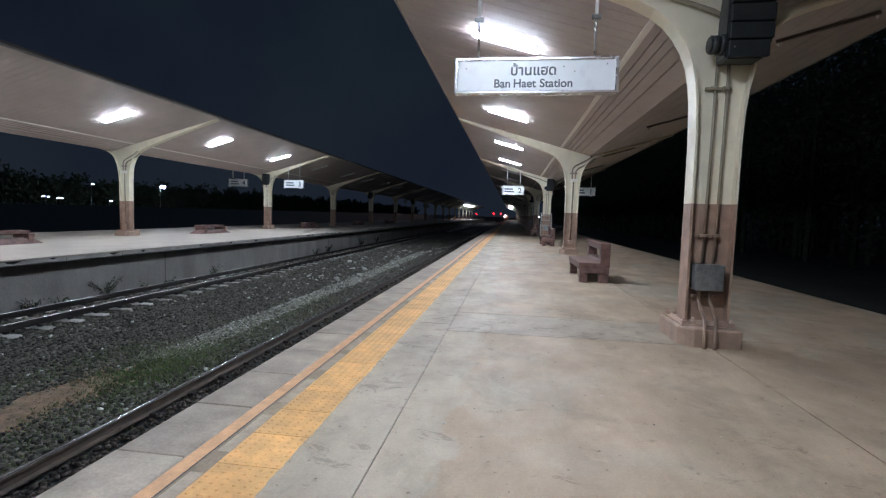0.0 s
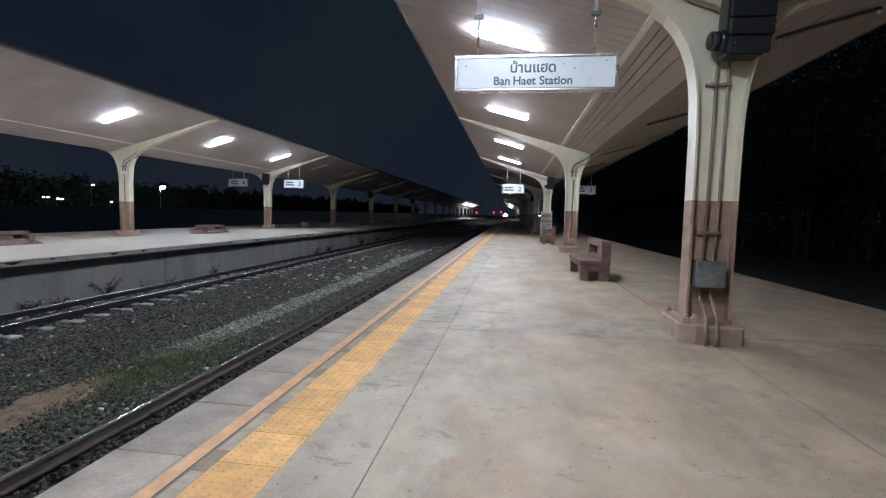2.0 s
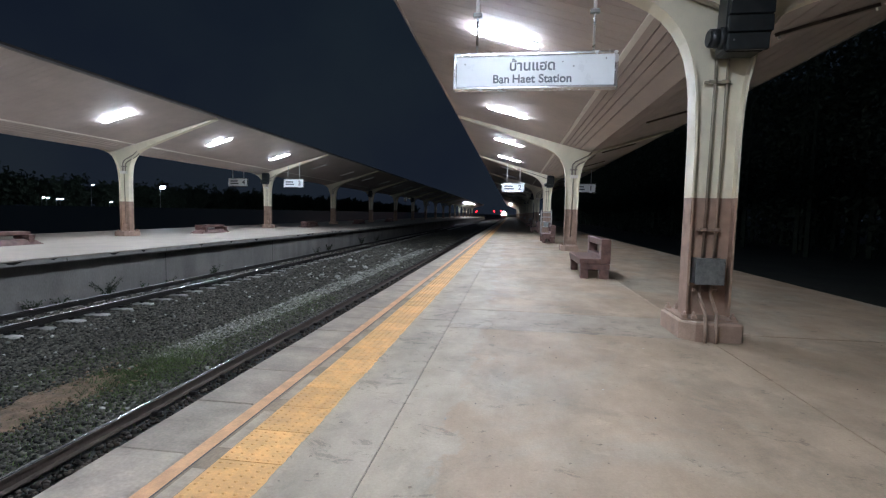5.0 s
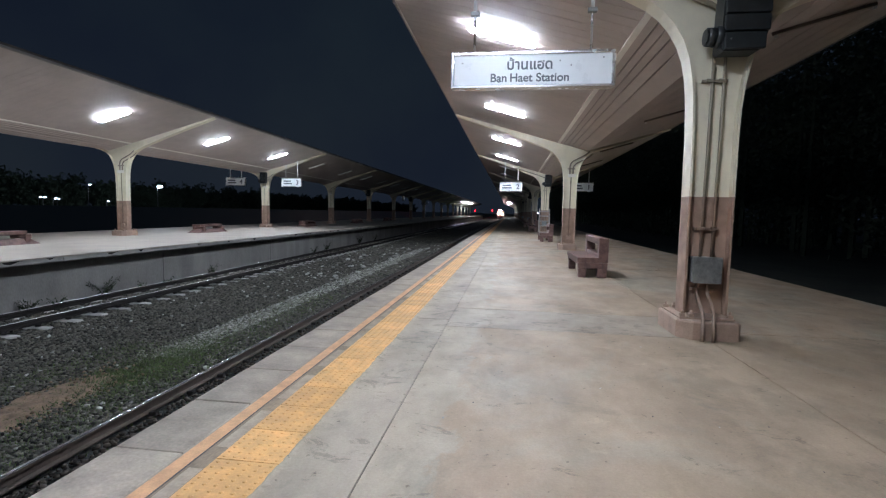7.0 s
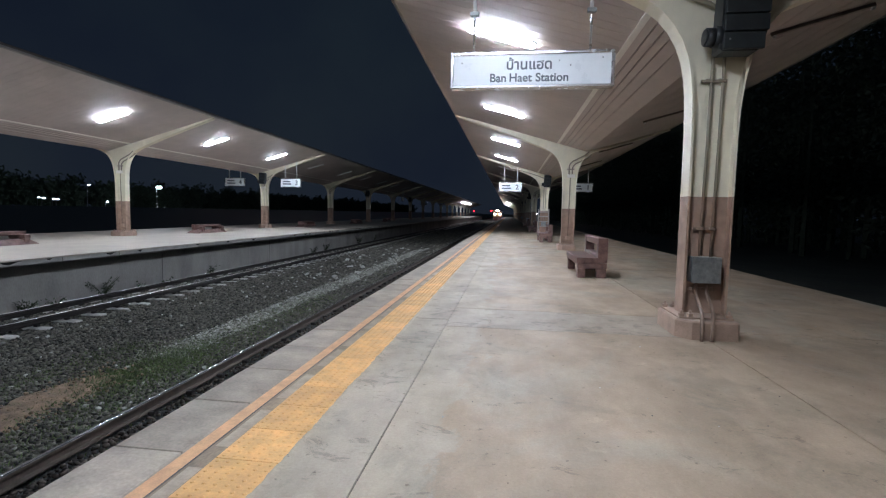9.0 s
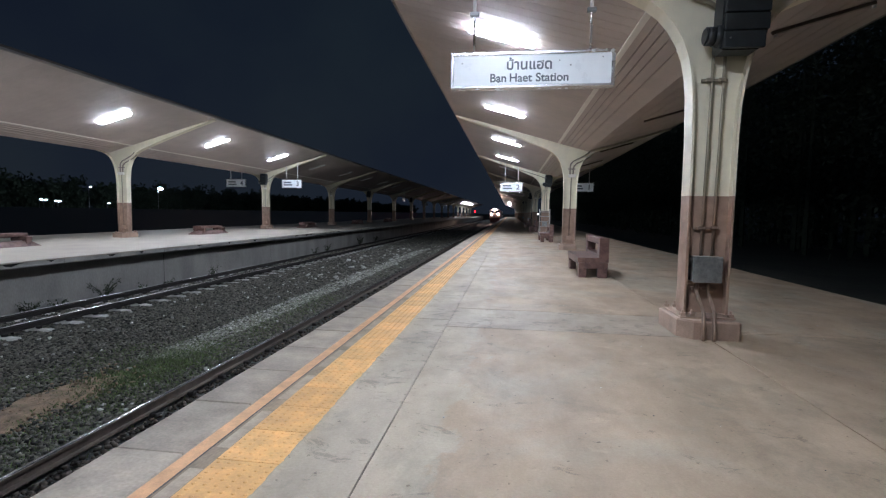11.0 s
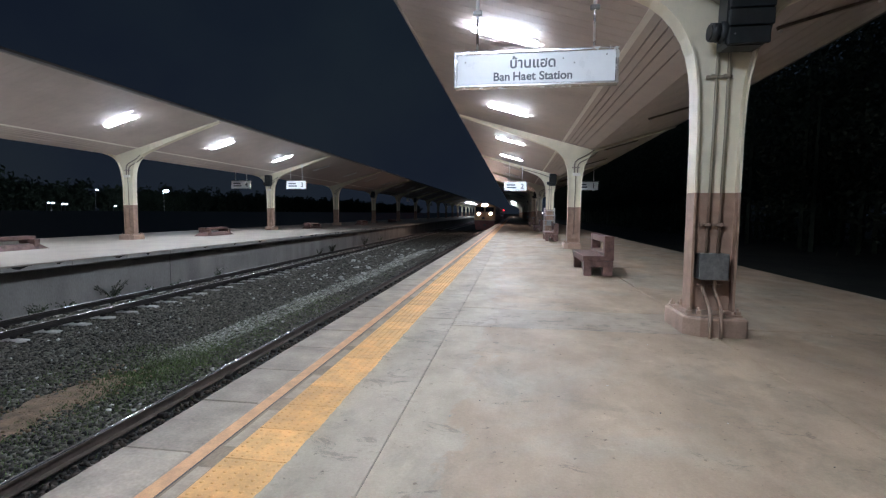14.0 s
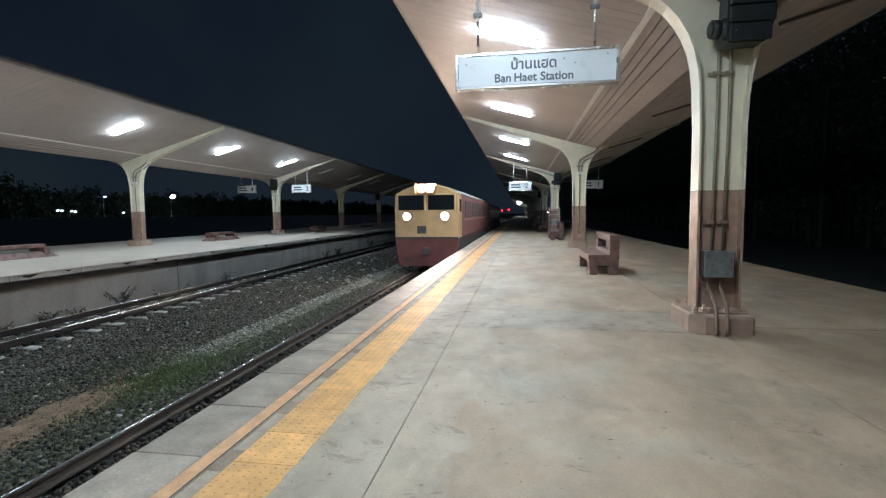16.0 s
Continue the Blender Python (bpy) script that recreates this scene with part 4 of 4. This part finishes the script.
def weed_clump(x, y, h, n, seed):
    rng = np.random.default_rng(seed)
    th = thing("weed_clump", pose(x, y, -1.62), "dark weeds growing at the foot of the far platform wall", "weeds", "wall-foot weeds")
    bm = bmesh.new()
    vs, fs = [], []
    for k in range(n):
        a, l = rng.uniform(0, 2 * math.pi), (h + 0.16) * rng.uniform(0.5, 1.0)
        tip = Vector((abs(math.cos(a)) * l * 0.35, math.sin(a) * l * 0.95, l * 0.9))
        tube(bm, [(0, 0, 0), (tip.x * 0.4, tip.y * 0.35, tip.z * 0.55), tip], 0.006, 4)
        for q in range(9):
            p = tip * (0.3 + 0.7 * q / 9) + Vector(rng.normal(0, 0.03, 3))
            d = Vector(rng.normal(0, 1, 3)).normalized() * rng.uniform(0.05, 0.11)
            e = Vector(rng.normal(0, 1, 3)).normalized() * 0.025
            o = len(vs)
            vs += [tuple(p), tuple(p + d * 0.5 + e), tuple(p + d), tuple(p + d * 0.5 - e)]
            fs.append((o, o + 1, o + 2, o + 3))
    part("stems", bm, M["weed"], th)
    leaf = new("leaves", solid("leaves", vs, fs, M["weed"]))
    leaf.parent = th
    return th


for i, (y, h, n) in enumerate(((14.3, 0.62, 16), (11.7, 0.34, 14), (12.6, 0.22, 8), (20.1, 0.42, 14), (16.0, 0.22, 9), (17.3, 0.22, 8), (34.1, 0.75, 14), (31.8, 0.5, 10), (42.0, 0.9, 14), (47.0, 0.7, 10), (10.4, 0.25, 8))):
    weed_clump(FAR_WALL + 0.08, y, h, n, 40 + i)

# ---- signals and far lights ----
def signal(m, h):
    th = thing("railway_signal", m, "slim signal post with a red light showing", "signal", "red signals")
    part("post", tube(bmesh.new(), [(0, 0, -0.1), (0, 0, h)], 0.07), M["pole"], th)
    part("lamp_hood", boxm(-0.32, 0.32, -0.06, 0.25, h - 0.5, h + 0.6, bevel=0.04), M["black"], th)
    part("red_lens", tube(bmesh.new(), [(0, -0.09, h), (0, -0.05, h)], 0.38, 16), G["red"], th, "glowing red lens")
    return th


signal(pose(-21.7, 300, -1.60), 4.3)
signal(pose(-10.9, 300, -1.60), 4.6)
signal(pose(-6.6, 300, -1.60), 4.9)


def street_lamp(m, h, r, dim=True):
    th = thing("street_lamp", m, "distant street lamp lit white on a tall pole", "street lamp", "distant lamps")
    part("pole", tube(bmesh.new(), [(0, 0, 0), (0, 0, h), (0.9, 0, h + 0.35)], 0.09), M["pole"], th)
    part("lamp_head", boxm(0.4, 1.6, -0.25, 0.25, h + 0.35, h + 0.5), M["pole"], th)
    part("lamp_lens", boxm(0.6 if dim else 0.4, 1.0 if dim else 1.5, -0.4, 0.2, h + 0.12 - r * (not dim), h + 0.34, bevel=0.05), G["street_dim" if dim else "street"], th, "glowing white lens")
    return th


street_lamp(pose(-111.2, 140, -1.60), 9.3, 0.3, False)
street_lamp(pose(-136, 140, -1.60), 9.6, 0.1)
street_lamp(pose(-129.5, 140, -1.60), 4.3, 0.0)
# the next two lamps are added in place of glints on far columns
street_lamp(pose(8.1, 190, -1.60), 3.6, 0.0)
street_lamp(pose(9.9, 190, -1.60), 3.0, 0.0)


# small lamps standing in for the lights of a far house row
for x, h in ((-154.6, 5.3), (-152.9, 5.2), (-149.0, 4.9), (-147.6, 4.8)):
    street_lamp(pose(x, 140, -1.60), h, -0.1)

# glowing panel added as low night haze, hiding black fields behind the far platform
haze = glow("haze_glow", (0.27, 0.42, 0.60), 0.0045, 0.012)
setting("glowing_haze_panel", box(bmesh.new(), -50.5, -50, -60, 900, -1.62, 1.40), haze, "dim bluish glowing panel standing in for haze over the far fields", "backdrop")


# ---- dark woods behind both platforms ----
def woods(name, x0, x1, y0, y1, h, n, seed, label, leaves=260, leaf=0.5):
    rng = np.random.default_rng(seed)
    count = max(20, n // leaves)
    tx, ty, tt = rng.uniform(x0, x1, count), rng.uniform(y0, y1, count), h * rng.uniform(0.6, 1.1, count)
    vs, fs = [], []
    for x, y, t in zip(tx, ty, tt):
        o = len(vs)
        for z, r in ((-1.6, 0.25), (t * 0.6, 0.10)):
            vs += [(x + r * math.cos(a), y + r * math.sin(a), z) for a in (0, 1.57, 3.14, 4.71)]
        fs += [(o + k, o + (k + 1) % 4, o + 4 + (k + 1) % 4, o + 4 + k) for k in range(4)]

    def unit(k):
        d = rng.normal(0, 1, (k, 3))
        return d / np.linalg.norm(d, axis=1)[:, None]

    # each crown is a dozen uneven clumps of leaves
    k = count * leaves
    own = np.repeat(np.arange(count), leaves)
    clump = unit(count * 12).reshape(count, 12, 3) * rng.uniform(0.35, 0.85, (count, 12, 1))
    c = clump[own, rng.integers(0, 12, k)] + unit(k) * rng.uniform(0.05, 0.34, (k, 1))
    p = np.stack([tx[own] + c[:, 0] * tt[own] * 0.36, ty[own] + c[:, 1] * tt[own] * 0.36, tt[own] * 0.38 + c[:, 2] * tt[own] * 0.50], -1)
    e, g = unit(k) * leaf, unit(k) * leaf * 0.65
    quads = np.stack([p - e, p + g, p + e, p - g], 1).reshape(-1, 3)
    o = len(vs)
    vs += [tuple(q) for q in quads.tolist()]
    fs += [(o + 4 * q, o + 4 * q + 1, o + 4 * q + 2, o + 4 * q + 3) for q in range(k)]
    return tagged(new(name, solid(name, vs, fs, M["leaf"])), label, "trees", kind="stuff")


# trees added to keep the sky dark past the outer platform edge
woods("added_woods_east", 24, 40, 4, 300, 32, 400000, 71, "dark trees added beyond the outer platform edge to hide the sky", 850, 0.27)

woods("dark_woods_west", -215, -172, -60, 900, 19, 190000, 72, "dark trees far behind the lit lamps at night", 330, 0.95)

scatter("floor_chips", 90, (-0.9, 5.5, 2.3, 16, 1.3), (0.006, 0.016), M["paleStone"], 9, "tiny pale chips lying on the platform", "chips", None, -0.001, 0.4)
scatter("floor_grit", 70, (-1.2, 5.5, 2.3, 14, 1.3), (0.005, 0.013), M["joint"], 10, "tiny dark grit lying on the platform", "grit", None, -0.001, 0.4)
scatter("flat_pale_stones", 46, (-8.6, -5.6, 17, 34, 1.2), (0.09, 0.22), M["paleStone"], 16, "flat pale stones lying between the tracks", "stones", off_track, Z_GROUND + 0.03, 0.3)

# ---- locomotive ----
def locomotive():
    th = thing("locomotive", pose(0, 0, 0), "yellow-fronted diesel locomotive with lit headlights running on the near track", "locomotive")
    W, L = 1.42, 19.0
    sec = [(-W, 1.42), (-W, 3.10), (-W + 0.03, 3.35), (-0.95, 3.60), (-0.35, 3.76), (0.35, 3.76), (0.95, 3.60), (W - 0.03, 3.35), (W, 3.10), (W, 1.42)]
    def body(y0, y1, s0=1.0):
        bm = bmesh.new()
        prism_y(bm, sec, y0, y1)
        return bm
    bm = bmesh.new()
    rings = []
    for y, inset, drop in ((0.0, 0.06, 0.06), (0.06, 0.02, 0.02), (0.16, 0.0, 0.0), (1.15, 0.0, 0.0)):
        rings.append([bm.verts.new((x * (1 - inset / W), y + max(0, (z - 2.5)) * 0.10 * (y < 1), z - (drop if z > 3 else -drop * 0.3))) for x, z in sec])
    for u, v in zip(rings, rings[1:]):
        for k in range(len(sec)):
            bm.faces.new((u[k], u[(k + 1) % len(sec)], v[(k + 1) % len(sec)], v[k]))
    bm.faces.new(rings[0][::-1])
    bmesh.ops.recalc_face_normals(bm, faces=bm.faces)
    cab = part("cab", bm, M["locoYellow"], th, "yellow painted cab front")
    hood = part("body", body(1.15, L), M["locoRed"], th, "red-brown body side")
    part("roof", prism_y(bmesh.new(), [(-1.40, 3.36), (-0.95, 3.615), (-0.35, 3.775), (0.35, 3.775), (0.95, 3.615), (1.40, 3.36), (0.9, 3.4), (-0.9, 3.4)], 0.55, L - 0.02), M["locoRoof"], th)
    for a, b in ((-1.24, -0.08), (0.08, 1.24)):
        fr = part("windscreen_frame", boxm(a - 0.05, b + 0.05, 0.015, 0.16, 2.58, 3.34, bevel=0.03, seg=2), M["locoYellow"], cab)
        part("windscreen", boxm(a, b, -0.005, 0.15, 2.63, 3.29, bevel=0.05, seg=2), M["glass"], cab, "dark windscreen glass")
    # headlights
    hl = part("headlight_housing", boxm(-0.46, 0.46, -0.06, 0.20, 3.38, 3.74, bevel=0.05, seg=2), M["locoYellow"], cab)
    for x in (-0.19, 0.19):
        part("headlight_lens", tube(bmesh.new(), [(x, -0.064, 3.56), (x, -0.05, 3.56)], 0.150, 18), G["head"], hl, "lit headlight lens")
    # hood plates added around the top lenses to cut their sideways light
    for a, b, c, d in ((-0.44, 0.44, 3.735, 3.765), (-0.44, 0.44, 3.355, 3.385), (-0.47, -0.44, 3.36, 3.76), (0.44, 0.47, 3.36, 3.76)):
        part("lamp_hood", boxm(a, b, -0.17, 0.0, c, d, bevel=0.006), M["locoYellow"], hl)
    for x in (-0.83, 0.83):
        h2 = part("lamp_housing", tube(bmesh.new(), [(x, -0.05, 2.37), (x, 0.10, 2.37)], 0.20, 18), M["locoGrey"], cab)
        part("headlight_lens", tube(bmesh.new(), [(x, -0.054, 2.37), (x, -0.045, 2.37)], 0.140, 18), G["head"], h2, "lit headlight lens")
        # hooded ring, added to keep this lamp's light off the platform
        bm = bmesh.new()
        ring = [[bm.verts.new((x + r * math.cos(q), y, 2.37 + r * math.sin(q))) for q in [2 * math.pi * k / 18 for k in range(18)]] for r, y in ((0.20, -0.04), (0.205, -0.17), (0.185, -0.175), (0.165, -0.05))]
        for u, v in zip(ring, ring[1:]):
            for k in range(18):
                bm.faces.new((u[k], u[(k + 1) % 18], v[(k + 1) % 18], v[k])).smooth = True
        part("bezel", bm, M["locoGrey"], h2, "dark hooded bezel added to cut the lamp's side light")
    part("emblem", boxm(-0.40, 0.0, -0.012, 0.07, 1.62, 1.95), M["locoGrey"], cab, "dark square emblem plate")
    part("front_band", boxm(-W + 0.02, W - 0.02, -0.01, 0.10, 1.40, 1.47), M["locoGrey"], cab)
    # apron, buffer beam, coupler
    bm = bmesh.new()
    a = [(-1.40, 0.02, 1.40), (1.40, 0.02, 1.40), (1.22, 0.02, 0.20), (-1.22, 0.02, 0.20)]
    v0 = [bm.verts.new(p) for p in a]
    v1 = [bm.verts.new((x, y + 0.5, z)) for x, y, z in a]
    bm.faces.new(v0)
    bm.faces.new(v1[::-1])
    for k in range(4):
        bm.faces.new((v0[k], v1[k], v1[(k + 1) % 4], v0[(k + 1) % 4]))
    bmesh.ops.recalc_face_normals(bm, faces=bm.faces)
    ap = part("front_apron", bm, M["locoRed"], th, "dull red front apron")
    part("coupler", boxm(-0.14, 0.14, -0.35, 0.2, 0.72, 1.0, bevel=0.03), M["locoGrey"], th)
    for x in (-0.75, 0.75):
        part("step", boxm(x - 0.2, x + 0.2, -0.03, 0.12, 0.45, 0.50), M["locoGrey"], ap)
    part("underframe", boxm(-1.30, 1.30, 0.6, L - 0.2, 0.85, 1.42), M["locoGrey"], th)
    part("fuel_tank", boxm(-1.25, 1.25, 7.2, 11.6, 0.25, 0.86, bevel=0.08), M["locoGrey"], th)
    for by in (3.8, 15.2):
        bg = part("bogie", boxm(-1.05, 1.05, by - 2.1, by + 2.1, 0.45, 0.85, bevel=0.05), M["locoGrey"], th)
        for wy in (-1.6, 0.0, 1.6):
            for x in (-0.53, 0.53):
                part("wheel", tube(bmesh.new(), [(x - 0.06, by + wy, 0.46), (x + 0.06, by + wy, 0.46)], 0.455, 20), M["railside"], bg)
    # side: cab window, louvre panels with pale borders, grab rails
    for s in (-1, 1):
        x0, x1 = (W - 0.004, W + 0.012) if s > 0 else (-W - 0.012, -W + 0.004)
        part("cab_window", boxm(x0, x1, 0.35, 0.95, 2.55, 3.10), M["glass"], cab)
        for y in (2.6, 6.0, 9.4, 12.8):
            lv = part("louvre_panel", boxm(x0, x1, y, y + 2.9, 2.30, 3.08), M["locoGrey"], hood)
            for z in [2.36 + 0.09 * q for q in range(8)]:
                part("louvre_blade", boxm(x0 - 0.004, x1 + 0.006, y + 0.06, y + 2.84, z, z + 0.03), M["locoRed"], lv)
        part("side_stripe", boxm(x0, x1, 2.02, L - 0.05, 2.17, 2.21), M["locoYellow"], hood)
    return th


loco = locomotive()


def coach():
    """An unlit passenger coach with a rounded roof, coupled behind."""
    th = thing("railway_coach", pose(0, 0, 0), "dark unlit passenger coach coupled behind the locomotive on the near track", "coach")
    W, L = 1.38, 24.6
    body = part("body", prism_y(bmesh.new(), [(-W, 1.0), (-W, 3.05), (W, 3.05), (W, 1.0)], 0.0, L), M["coach"], th)
    part("roof", prism_y(bmesh.new(), [(-W - 0.03, 3.04), (-1.15, 3.34), (-0.6, 3.52), (0.6, 3.52), (1.15, 3.34), (W + 0.03, 3.04)], -0.04, L + 0.04), M["locoRoof"], th)
    for s in (-1, 1):
        x0, x1 = sorted((s * (W - 0.004), s * (W + 0.010)))
        for k in range(13):
            y = 2.4 + 1.55 * k
            part("window", boxm(x0, x1, y, y + 0.95, 2.00, 2.75, bevel=0.004), M["glass"], body)
        for y in (0.55, L - 1.30):
            part("door", boxm(x0, x1, y, y + 0.75, 1.05, 2.85, bevel=0.004), M["locoRed"], body)
        part("waist_stripe", boxm(x0, x1, 0.02, L - 0.02, 1.78, 1.84), M["trim"], body)
    part("gangway", boxm(-0.45, 0.45, -0.28, 0.0, 1.1, 3.05, bevel=0.03), M["rubber"], th)
    part("underframe", boxm(-1.2, 1.2, 0.2, L - 0.2, 0.72, 1.0), M["locoGrey"], th)
    part("battery_box", boxm(-1.1, 1.1, 8.0, 10.5, 0.30, 0.73, bevel=0.04), M["locoGrey"], th)
    for by in (2.9, L - 2.9):
        bg = part("bogie", boxm(-0.95, 0.95, by - 1.5, by + 1.5, 0.42, 0.72, bevel=0.05), M["locoGrey"], th)
        for wy in (-1.05, 1.05):
            for x in (-0.53, 0.53):
                part("wheel", tube(bmesh.new(), [(x - 0.06, by + wy, 0.43), (x + 0.06, by + wy, 0.43)], 0.43, 20), M["railside"], bg)
    return th


wagon = coach()


def motions():
    rows = [(0.0, 350.0), (3.5, 281.0), (7.0, 210.0), (9.0, 168.0), (12.5, 97.0), (14.0, 65.5), (15.0, 42.8), (15.5, 31.2), (16.0, 20.5)]
    walk(loco, [(t, pose(TRACK_A, y, Z_RAIL)) for t, y in rows])
    walk(wagon, [(t, pose(TRACK_A, y + 19.65, Z_RAIL)) for t, y in rows])


motions()
